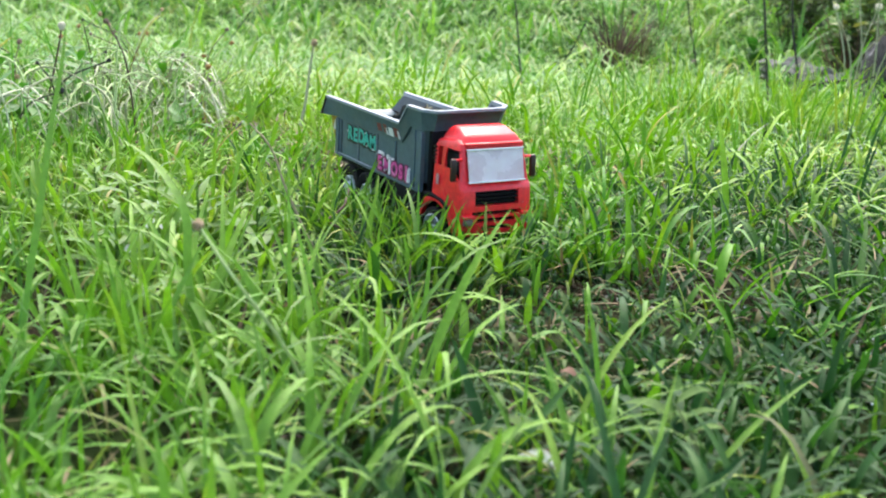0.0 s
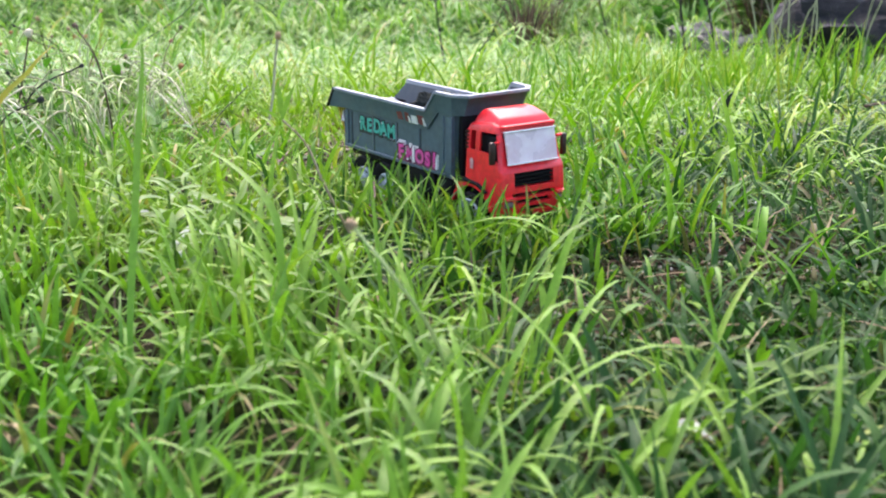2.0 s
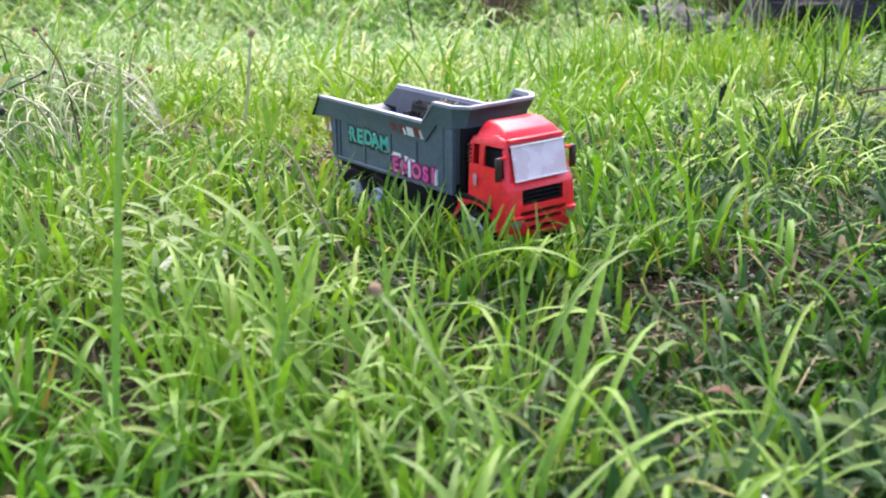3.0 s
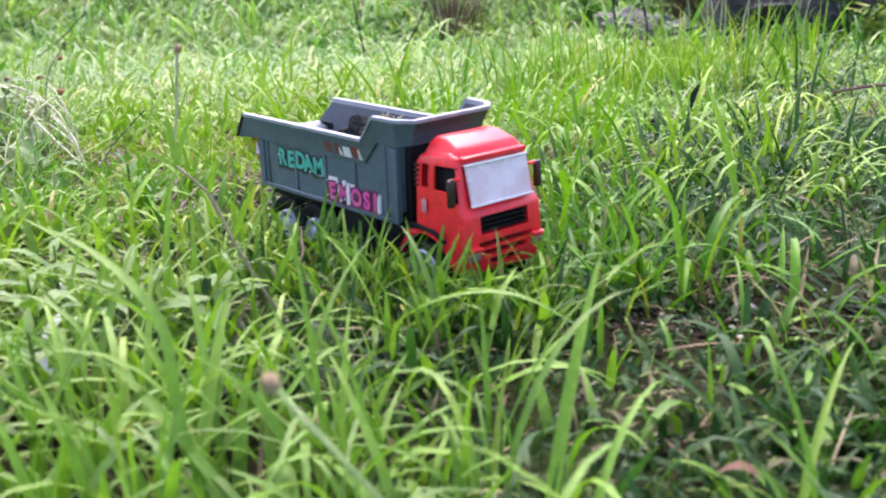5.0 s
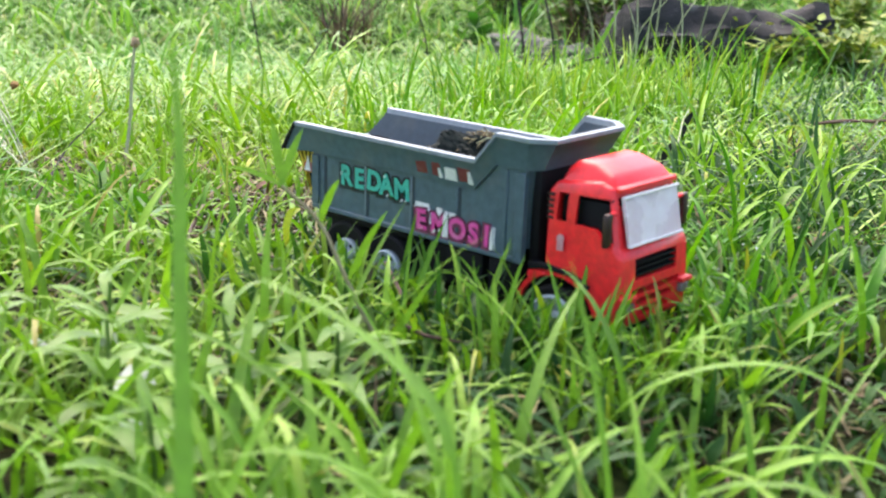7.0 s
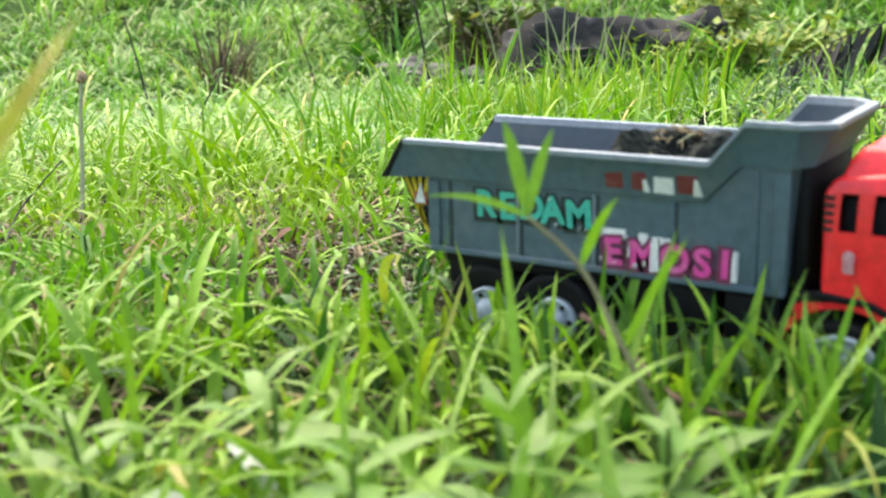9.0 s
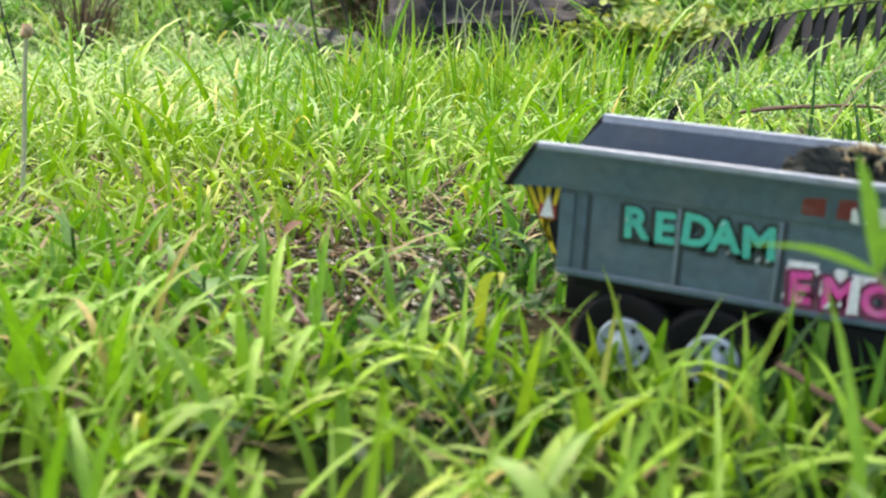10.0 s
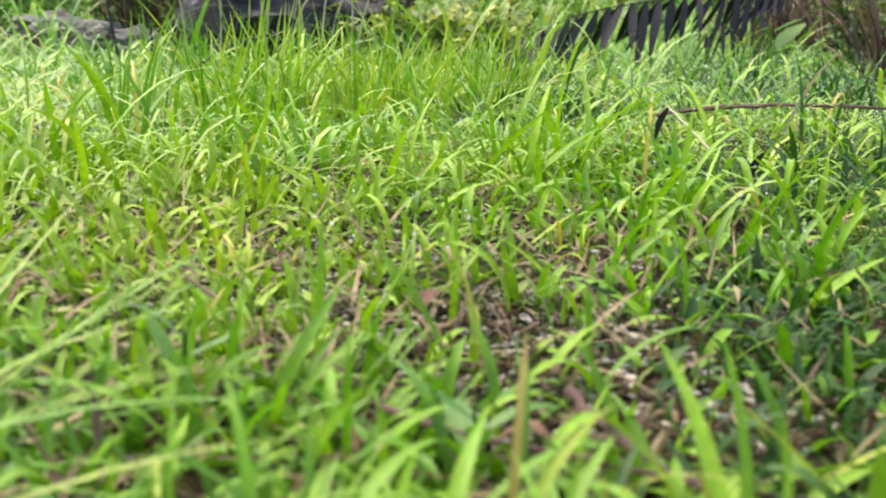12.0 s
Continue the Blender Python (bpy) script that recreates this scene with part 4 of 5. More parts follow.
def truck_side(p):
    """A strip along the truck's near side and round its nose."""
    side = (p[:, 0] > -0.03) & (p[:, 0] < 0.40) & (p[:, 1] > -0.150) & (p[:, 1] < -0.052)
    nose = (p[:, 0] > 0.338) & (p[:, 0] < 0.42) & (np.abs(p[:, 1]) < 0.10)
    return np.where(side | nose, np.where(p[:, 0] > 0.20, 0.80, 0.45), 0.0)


lawn("truck_side_grass", 0.0, 1.2, 9000, 4, (0.060, 0.125), (0.0034, 0.0078), M_GRASS, 7, 0.35, "green grass standing against the truck wheels", 0.0, truck_side, 0.7, lean=0.33)
# darker copy of the strip above puts the truck's shade into colour
lawn("truck_side_grass", 0.0, 1.2, 9000, 4, (0.050, 0.100), (0.0034, 0.0078), M_PAINTEDSHADE, 7, 0.35, "grass beside the truck, its shade painted as dark green", 0.0, truck_side, 0.8, lean=0.4)
lawn("thatch", 0.0, 1.5, 13000, 3, (0.010, 0.038), (0.0020, 0.0044), M_THATCH, 4, 0.0, "short matted green and brown growth over the soil", 0.0, lambda p: 0.10 * (1 - painted_shade(p)), 1.2)
lawn("thatch", 0.0, 1.3, 18000, 3, (0.010, 0.040), (0.0022, 0.0052), M_THATCH, 4, 0.0, "matted short growth and dead leaf bits on worn soil", 0.0, lambda p: 0.6 * thinness(p), 1.2)
lawn("painted_shade_thatch", 0.0, 1.3, 14000, 3, (0.012, 0.045), (0.0022, 0.0050), M_PAINTEDSHADE, 4, 0.0, "matted growth with shade put into its dark green", 0.0, painted_shade, 1.1)

lawn("withered_clumps", 0.0, 1.3, 1500, 9, (0.030, 0.060), (0.0020, 0.0046), M_DEAD, 4, 0.0, "small withered reddish-brown grass clumps on worn soil", 0.0, lambda p: 0.35 * thinness(p), 1.1, lean=0.9)


def outer_lawn(name, seed, reach, density, clump, size, wide, label):
    """Coarser grass all round, past the part beside the path."""
    rng = np.random.default_rng(seed)
    n = int(density * 4 * reach * reach / clump)
    c = rng.uniform(-reach, reach, (n, 2)) + np.array([-0.5, 0.8])
    p = np.repeat(c, clump, 0) + rng.normal(0, 0.035, (n * clump, 2))
    d = lane_distance(p)
    beside = (p[:, 0] < 1.35) & (p[:, 1] > -1.75) & (p[:, 1] - p[:, 0] > -2.2)
    p = p[~(beside & (d < 10.0)) | (d > 10.0)]
    n = len(p)
    base = np.stack([p[:, 0], p[:, 1], ground_z(p[:, 0], p[:, 1]) - 0.004], 1)
    length = size[0] + (size[1] - size[0]) * rng.random(n)
    ob = blades(name, base, length, rng.uniform(*wide, n), rng.uniform(0, 6.3, n), np.abs(rng.normal(0.3, 0.3, n)), rng.uniform(0.3, 1.9, n), M_FAR, 2, rng.normal(0, 0.6, n))
    tagged(ob, label, "grass", kind="stuff")


outer_lawn("lawn_grass", 5, 4.2, 2000, 7, (0.05, 0.13), (0.007, 0.012), "green grass of the open lawn round about")
outer_lawn("meadow_grass", 6, 11.0, 120, 9, (0.10, 0.24), (0.016, 0.028), "coarse green grass of the lawn farther off")


def litter():
    """Dead stalks and leaves lying between the tufts."""
    p, out, d, _ = scatter(0.0, 2.2, 3600, 2)
    p = p[~in_truck(p) & (RNG.random(len(p)) > 0.6 * painted_shade(p)) & (RNG.random(len(p)) < 0.30 + 0.70 * np.maximum(thinness(p), bareness(p)))]
    n = len(p)
    base = np.stack([p[:, 0], p[:, 1], ground_z(p[:, 0], p[:, 1]) + RNG.uniform(0.0, 0.012, n)], 1)
    ob = blades("dry_grass_litter", base, 0.012 + 0.055 * RNG.random(n) ** 2, RNG.uniform(0.0010, 0.0055, n), RNG.uniform(0, 6.3, n), RNG.uniform(0.9, 1.5, n), RNG.uniform(-0.3, 0.9, n), M_STRAW, 4, RNG.normal(0, 1.0, n))
    tagged(ob, "brown and straw-coloured dead grass lying on the soil", "grass litter", kind="stuff")


litter()


# ---- stones, droppings of leaves, dew ----
def stones(name, centres, count, size, seed, label, mat=None, category="gravel"):
    rng = random.Random(seed)
    verts, faces = [], []
    for _ in range(count):
        cx, cy, r = rng.choice(centres)
        x, y = rng.gauss(cx, r * 0.75), rng.gauss(cy, r * 0.75)
        if -0.03 < x < 0.34 and abs(y) < 0.05:
            continue
        s = rng.uniform(*size) * rng.uniform(0.5, 1.0)
        bm = bmesh.new()
        blob(bm, (x, y, float(ground_z(x, y)) + s * 0.35), (s, s * rng.uniform(0.4, 1), s * rng.uniform(0.25, 0.7)), rng.uniform(0, 50), 1.1, 1)
        off = len(verts)
        verts += [tuple(v.co) for v in bm.verts]
        faces += [tuple(off + v.index for v in f.verts) for f in bm.faces]
        bm.free()
    me = bpy.data.meshes.new(name)
    me.from_pydata(verts, [], faces)
    me.materials.append(mat or M_STONE)
    return tagged(new(name, me), label, category, kind="stuff")


stones("gravel", BARE[1:7] * 4 + BARE + ((-0.40, 0.10, 0.30), (-0.25, 0.30, 0.25), (-0.30, 0.0, 0.2)), 2500, (0.0012, 0.0044), 5, "pale stone chips and grit on bare soil patches")


stones("soil_crumbs", BARE[1:7] + BARE + ((0.60, 0.00, 0.18), (0.70, -0.18, 0.15), (0.80, 0.00, 0.20), (0.45, 0.22, 0.18), (0.50, 0.15, 0.10), (0.42, -0.03, 0.08), (0.05, 0.10, 0.15)), 4200, (0.0018, 0.0062), 15, "dark brown crumbs of damp soil between the grass", M_CRUMB, "soil")


def dew():
    """Beads of water caught on the blades."""
    p, out, d, _ = scatter(0.6, 3.6, 420, 1)
    p = p[~in_truck(p, 0.02)]
    n = len(p)
    d = lane_distance(p)
    z = ground_z(p[:, 0], p[:, 1]) + RNG.uniform(0.02, 0.085, n)
    r = RNG.uniform(0.0007, 0.0015, n) * (0.55 + 0.30 * d)
    oct_v = np.array([(1, 0, 0), (-1, 0, 0), (0, 1, 0), (0, -1, 0), (0, 0, 1), (0, 0, -1)], float)
    oct_f = np.array([(0, 2, 4), (2, 1, 4), (1, 3, 4), (3, 0, 4), (2, 0, 5), (1, 2, 5), (3, 1, 5), (0, 3, 5)])
    v = np.stack([p[:, 0], p[:, 1], z], 1)[:, None] + oct_v[None] * r[:, None, None]
    f = (oct_f[None] + (np.arange(n) * 6)[:, None, None]).reshape(-1, 3)
    me = bpy.data.meshes.new("dew_drops")
    me.from_pydata(v.reshape(-1, 3).tolist(), [], f.tolist())
    me.polygons.foreach_set("use_smooth", [True] * len(me.polygons))
    me.materials.append(M_DEW)
    tagged(new("dew_drops", me), "glinting water drops on the grass blades", "dew", kind="stuff")


M_DEW, nt, p, out = material("dew")
p.inputs["Base Color"].default_value = (0.9, 0.95, 0.95, 1)
p.inputs["Roughness"].default_value = 0.08
p.inputs["Transmission Weight"].default_value = 0.5
p.inputs["IOR"].default_value = 1.33
dew()


# ---- plants ----
def strip(bm, pts, widths, side, fold=0.3):
    """A leaf along a line: three points across, folded at the midrib."""
    rows = []
    for q, w in zip(pts, widths):
        q = Vector(q)
        s = Vector(side).normalized() * w / 2
        rows.append([bm.verts.new(q - s), bm.verts.new(q + Vector((0, 0, -w * fold / 2))), bm.verts.new(q + s)])
    for a, b in zip(rows, rows[1:]):
        bm.faces.new((a[0], a[1], b[1], b[0]))
        bm.faces.new((a[1], a[2], b[2], b[1]))


def long_leaf(name, ctrl, width, mat, label, side=None, category="grass", n=12):
    pts = curve_points(ctrl, n)
    ws = [width * max(0.04, min(1.0, 0.55 + 1.6 * k / (n - 1)) * (1 - (k / (n - 1)) ** 3)) for k in range(n)]
    d = pts[-1] - pts[0]
    if side is None:
        side = Vector((d.y, -d.x, 0.0))
        if side.length < 0.02:
            side = Vector((0.8, 0.6, 0))
    bm = bmesh.new()
    strip(bm, pts, ws, side)
    return tagged(link(name, bm, mat), label, category)


def oval_leaf(bm, base, tip, width, side, curl=0.0, n=6):
    b, t = Vector(base), Vector(tip)
    pts = [b.lerp(t, k / (n - 1)) + Vector((0, 0, curl * math.sin(math.pi * k / (n - 1)))) for k in range(n)]
    ws = [width * (0.08 + math.sin(math.pi * min(1, 0.06 + 0.94 * (k / (n - 1)) ** 0.8)) ** 0.9) for k in range(n)]
    ws[-1] = width * 0.03
    strip(bm, pts, ws, side, 0.25)


def bud_stalk(ctrl, r, head, mat_head, label, stem_mat=None):
    """A leafless flower stalk with a dried head."""
    pts = curve_points(ctrl, 14)
    bm = bmesh.new()
    tube(bm, pts, [r * (1.15 - 0.35 * k / 13) for k in range(14)], 7)
    ob = tagged(link("flower_stalk", bm, stem_mat or M_STEM), label, "flower stalk", "dried flower stalks in the lawn")
    bm = bmesh.new()
    way = (pts[-1] - pts[-3]).to_track_quat("Y", "Z").to_matrix().to_4x4()
    lathe(bm, [(r * 0.9, -head * 0.2), (head * 0.5, 0), (head * 0.62, head * 0.45), (head * 0.55, head * 0.95), (head * 0.30, head * 1.15)], 12, Matrix.Translation(pts[-1]) @ way)
    rng = random.Random(len(label))
    for v in bm.verts:
        v.co += Vector([rng.uniform(-1, 1) * head * 0.17 for _ in range(3)])
    part("flower_head", bm, mat_head, ob)
    return ob


def weed(base, height, leaves, size, seed, label, mat=None, stem_mat=None, name="weed_plant", pale=0, wide=(0.18, 0.28)):
    """A broad-leaved weed: a stem with leaves set round it, each its own piece."""
    rng = random.Random(seed)
    b = Vector(base)
    lean = Vector((rng.uniform(-0.25, 0.25), rng.uniform(-0.25, 0.25), 1)).normalized()
    bm = bmesh.new()
    tube(bm, curve_points([b - Vector((0, 0, 0.004)), b + lean * height * 0.5, b + lean * height + Vector((rng.uniform(-0.1, 0.1) * height, 0, 0))], 7), [0.0022 - 0.0002 * k for k in range(7)], 6)
    ob = tagged(link(name, bm, stem_mat or M_WEED), label, "weed", "broad-leaved weeds in the grass")
    for k in range(leaves):
        f = 0.12 + 0.88 * k / max(1, leaves - 1)
        a = k * 2.4 + rng.uniform(-0.4, 0.4)
        at = b + lean * height * f
        ln = size * rng.uniform(0.7, 1.2) * (1.1 - 0.5 * f)
        out_v = Vector((math.cos(a), math.sin(a), rng.uniform(-0.1, 0.75))).normalized()
        bm = bmesh.new()
        oval_leaf(bm, at, at + out_v * ln, ln * rng.uniform(*wide), Vector((-math.sin(a), math.cos(a), rng.uniform(-0.3, 0.3))), ln * rng.uniform(0.0, 0.2))
        part("leaf", bm, (M_PALELEAF if k < pale else None) or mat or M_WEED, ob)
    return ob


M_PALELEAF = leafy("pale_leaf_underside", [(0.0, (0.40, 0.46, 0.42)), (1.0, (0.55, 0.60, 0.55))], (1.0, 1.0, 0.9), rough=0.6, trans=0.2, patch_tint=(0.35, 0.42, 0.3))


def dark_stem(base, top, r, seed, label, leaves=5):
    """A thin blackish upright stem with a few twigs."""
    rng = random.Random(seed)
    b, t = Vector(base), Vector(top)
    mid = b.lerp(t, 0.3) + Vector((rng.uniform(-0.02, 0.02), rng.uniform(-0.02, 0.02), 0))
    pts = curve_points([b, mid, b.lerp(t, 0.65), t], 12)
    bm = bmesh.new()
    tube(bm, pts, [r * (1.2 - 0.5 * k / 11) for k in range(12)], 6)
    ob = tagged(link("dark_stem", bm, M_DARKSTEM), label, "plant stem", "dark stems at the lawn edge")
    for k in range(leaves):
        at = pts[rng.randrange(4, 12)]
        a = rng.uniform(0, 6.3)
        bm = bmesh.new()
        ln = rng.uniform(0.03, 0.07)
        oval_leaf(bm, at, at + Vector((math.cos(a), math.sin(a), rng.uniform(-0.4, 0.5))) * ln, ln * 0.3, (-math.sin(a), math.cos(a), 0))
        part("leaf", bm, M_WEED if k % 3 else M_DEAD, ob)
    return ob


def shrub(base, height, spread, count, leaf, seed, label, mat, stems=9, stem_mat=None, name="shrub", droop=0.0):
    """Stems from one root and a crown of many small leaves, with gaps."""
    rng = random.Random(seed)
    b = Vector(base)
    ob = tagged(new(name), label, "shrub", "shrubs at the lawn edge")
    ob.location = b
    tips = []
    for k in range(stems):
        a = rng.uniform(0, 6.3)
        o = Vector((math.cos(a), math.sin(a), 0)) * spread * rng.uniform(0.2, 1.0)
        top = o + Vector((0, 0, height * rng.uniform(0.55, 1.0)))
        pts = curve_points([Vector((o.x * 0.2, o.y * 0.2, -0.02)), o * 0.55 + Vector((0, 0, height * 0.45)), top], 8)
        bm = bmesh.new()
        tube(bm, pts, [0.0052 - 0.0005 * i for i in range(8)], 5)
        part("stem", bm, stem_mat or M_DARKSTEM, ob)
        tips += pts[2:]
    bm = bmesh.new()
    for k in range(count):
        at = rng.choice(tips) + Vector((rng.gauss(0, 0.3), rng.gauss(0, 0.3), rng.gauss(0, 0.2))) * spread * 0.45
        at.z = max(at.z, 0.01)
        a = rng.uniform(0, 6.3)
        ln = leaf * rng.uniform(0.5, 1.3)
        way = Vector((math.cos(a), math.sin(a), rng.uniform(-0.9, 0.6) - droop)).normalized()
        oval_leaf(bm, at, at + way * ln, ln * rng.uniform(0.3, 0.55), Vector((-math.sin(a), math.cos(a), rng.uniform(-0.6, 0.6))), 0, 4)
    tagged(part("crown", bm, mat, ob), kind="stuff")
    return ob


def stalk_tuft(base, height, count, seed, label, mat, name="dry_tuft", width=0.004, flat=0.1):
    """Upright dry stalks and hanging dead blades from one root."""
    rng = np.random.default_rng(seed)
    az = rng.uniform(0, 6.3, count)
    r = np.abs(rng.normal(0, 0.05, count))
    p = np.stack([base[0] + r * np.cos(az), base[1] + r * np.sin(az)], 1)
    b = np.stack([p[:, 0], p[:, 1], ground_z(p[:, 0], p[:, 1]) - 0.005], 1)
    ob = blades(name, b, height * rng.uniform(0.5, 1.1, count), rng.uniform(0.6, 1.4, count) * width, az, np.abs(rng.normal(flat, 0.18 + 0.2 * flat, count)), rng.uniform(0, 1.6 - flat, count), mat, 6, rng.normal(0, 1, count))
    return tagged(ob, label, "dry grass", "tufts of tall and dry stalks")


def log_thing(a, b, r, seed, label):
    """A rough, split fallen log."""
    a, b = Vector(a), Vector(b)
    bm = bmesh.new()
    n, sides = 34, 26
    turn = (b - a).to_track_quat("Z", "X")
    rings = []
    for i in range(n):
        c = Vector((0, 0, (b - a).length * i / (n - 1)))
        ring = []
        for s in range(sides):
            k = 2 * math.pi * s / sides
            g = noise.noise(Vector((math.cos(k) * 2.2, math.sin(k) * 2.2, i * 0.11 + seed)))
            h = noise.noise(Vector((math.cos(k) * 6, math.sin(k) * 6, i * 0.35 + seed)))
            q = noise.noise(Vector((math.cos(k) * 11, math.sin(k) * 11, i * 1.3 + seed)))
            rr = r * (1 + 0.40 * g + 0.26 * h + 0.16 * q) * (0.45 if i in (0, n - 1) else 1)
            ring.append(bm.verts.new(c + Vector((rr * math.cos(k), rr * math.sin(k), 0))))
        rings.append(ring)
    for i, (lo, hi) in enumerate(zip(rings, rings[1:])):
        for s in range(sides):
            bm.faces.new((lo[s], lo[(s + 1) % sides], hi[(s + 1) % sides], hi[s]))
    bm.faces.new(rings[0][::-1])
    bm.faces.new(rings[-1])
    ob = tagged(link("fallen_log", bm, M_LOG), label, "log")
    ob.matrix_world = Matrix.Translation(a) @ turn.to_matrix().to_4x4()
    return ob


def rock(c, size, seed, label):
    bm = bmesh.new()
    blob(bm, (0, 0, 0), size, seed, 0.5, 4)
    for v in bm.verts:
        v.co.z += 0.02 * noise.noise(v.co * 22)
    ob = tagged(link("rock", bm, M_ROCK), label, "rock", "rocks beside the log")
    ob.location = c
    return ob


def fern(ctrl, pairs, leaf, seed, label):
    """A dead frond: a bare rib with blackened leaflets hanging from it."""
    rng = random.Random(seed)
    pts = curve_points(ctrl, pairs + 4)
    bm = bmesh.new()
    tube(bm, pts, [0.0042 - 0.0028 * k / (len(pts) - 1) for k in range(len(pts))], 5)
    ob = tagged(link("dead_fern_frond", bm, M_DARKSTEM), label, "fern", "dead fern fronds")
    for k in range(2, pairs + 3):
        f = k / (pairs + 3)
        ln = leaf * (0.35 + 0.9 * math.sin(math.pi * min(1, 0.15 + 0.85 * (1 - f))))
        way = (pts[k] - pts[k - 1]).normalized()
        for sgn in (-1, 1):
            side = way.cross(Vector((0, 0, 1))).normalized() * sgn
            tip = pts[k] + (side * rng.uniform(0.15, 0.6) + Vector((0, 0, -1)) * rng.uniform(0.6, 1.0) + way * rng.uniform(0.1, 0.5)).normalized() * ln * rng.uniform(0.75, 1.15)
            bm = bmesh.new()
            oval_leaf(bm, pts[k], tip, ln * rng.uniform(0.10, 0.16), way, ln * rng.uniform(-0.08, 0.08), 5)
            part("leaflet", bm, M_BLACKLEAF, ob)
    return ob


def twig(ctrl, r, mat, label, name="twig"):
    pts = curve_points(ctrl, 16)
    rng = random.Random(len(label))
    pts = [q + Vector((rng.uniform(-1, 1), rng.uniform(-1, 1), rng.uniform(-1, 1))) * r * 0.5 for q in pts]
    bm = bmesh.new()
    tube(bm, pts, [r * (1.1 - 0.55 * k / 15) * rng.uniform(0.85, 1.15) for k in range(16)], 6)
    return tagged(link(name, bm, mat), label, "twig")


# weedy bank of fallen stems and dried flowers at the lawn's edge
rng = random.Random(8)


def bank_spot(x0, x1):
    """A spot on the long weedy strip, which runs back between the lawn and the rough."""
    x = rng.uniform(x0, x1)
    low, high = -0.42 - 0.185 * (x + 0.17), min(-0.05 - 0.35 * (x + 0.5), -0.05 - 1.1 * (x + 0.5))
    return x, rng.uniform(low - 0.02, high - 0.02)


def stem_end(x, y, a, reach):
    """The far end of a fallen stem, kept off the open lawn."""
    ex, ey = x + reach * math.cos(a), y + reach * math.sin(a)
    ex = min(ex, -0.33)
    return ex, min(ey, -0.03 - 0.35 * (ex + 0.5), -0.05 - 1.1 * (ex + 0.5))


HEADS = ((M_BUD, M_BROWNSTEM, "thin dried flower stalk with a brown head"), (M_FLOWER, M_PALEGREEN, "dried stalk with a faded orange flower"), (M_BLACKLEAF, M_DARKSTEM, "thin dark stalk with a withered head"), (M_BUDTAN, M_STEM, "pale dried stalk with a tan seed head"))
for k in range(26):
    x, y = bank_spot(-1.5, -0.42)
    z = float(ground_z(x, y))
    h = rng.uniform(0.09, 0.19)
    ex, ey = stem_end(x, y, rng.uniform(0, 6.3), rng.uniform(0.04, 0.15))
    head_mat, stem_mat, words = HEADS[k % 4]
    bud_stalk([(x, y, z), (x * 0.65 + ex * 0.35, y * 0.65 + ey * 0.35, z + h * 0.7), (ex, ey, z + h)], rng.uniform(0.0009, 0.0014), rng.uniform(0.0040, 0.0085), head_mat, words, stem_mat)
RUNNERS = ((M_PALEGREEN, "pale green fallen runner tangled in weeds"), (M_STEM, "straw-coloured fallen runner tangled in weeds"), (M_PALESTALK, "bleached fallen runner tangled in weeds"))
for k in range(150):
    x, y = bank_spot(-1.25, -0.36)
    z = float(ground_z(x, y))
    a, reach = rng.uniform(-1.0, 1.0) + (math.pi if k % 2 == 0 else 0), rng.uniform(0.12, 0.30)
    h = rng.uniform(0.035, 0.12)
    ex, ey = stem_end(x, y, a, reach)
    mx, my = (x + ex) / 2 + rng.uniform(-0.03, 0.03), (y + ey) / 2 - rng.uniform(0.0, 0.03)
    mat, words = RUNNERS[(0, 1, 0, 2, 0, 1)[k % 6]]
    twig([(x, y, z), (x * 0.7 + mx * 0.3, y * 0.7 + my * 0.3, z + h), (mx * 0.5 + ex * 0.5, my * 0.5 + ey * 0.5, z + h * rng.uniform(0.6, 1.0)), (ex, ey, float(ground_z(ex, ey)) + 0.015)], rng.uniform(0.0009, 0.0019), mat, words, "grass_runner")
for k in range(18):
    x, y = bank_spot(-1.7, -0.42)
    weed((x, y, float(ground_z(x, y))), rng.uniform(0.05, 0.13), 9, 0.075, 40 + k, "broad-leaved pale green weed among dried stalks", M_LUSH if k % 3 else M_PALEWEED, M_PALEGREEN, wide=(0.28, 0.42))
for k in range(30):
    stalk_tuft(bank_spot(-1.7, -0.40), rng.uniform(0.14, 0.25), 40, 60 + k, "tangled tuft of drooping pale grass", (M_BANK, M_FAR, M_BANK, M_STRAW, M_FAR)[k % 5], width=0.0034, flat=0.95)
for k in range(3):
    x, y = bank_spot(-1.3, -0.7)
    shrub((x, y, float(ground_z(x, y))), rng.uniform(0.07, 0.11), 0.07, 50, 0.018, 95 + k, "withered brown plant tangled in the weeds", M_DEAD, 6, M_STEM, "withered_plant")
bud_stalk([(-0.560, -0.310, -0.010), (-0.552, -0.300, 0.050), (-0.545, -0.285, 0.115), (-0.535, -0.275, 0.170)], 0.0015, 0.009, M_BUDPALE, "tall dark stalk with a pale woolly seed head", M_BROWNSTEM)
twig([(-0.500, -0.215, -0.015), (-0.505, -0.205, 0.070), (-0.515, -0.190, 0.180)], 0.0022, M_PALEGREEN, "straight pale green stalk rising from fallen stems")
twig([(-4.564, 1.294, -0.322), (-1.566, 0.374, 0.091), (-1.557, 0.433, 0.165)], 0.0016, M_DARKSTEM, "thin dark bent grass stem in the lawn")
twig([(-0.501, -0.024, -0.013), (-0.541, 0.030, 0.022), (-0.529, 0.077, 0.066)], 0.0014, M_DARKSTEM, "thin dark stem leaning over the grass")

# stems and shrubs at the edge beyond the truck
dark_stem((-1.790, 2.563, -0.280), (-1.889, 2.534, 0.280), 0.0052, 1, "blackish bare upright stem at the lawn edge")
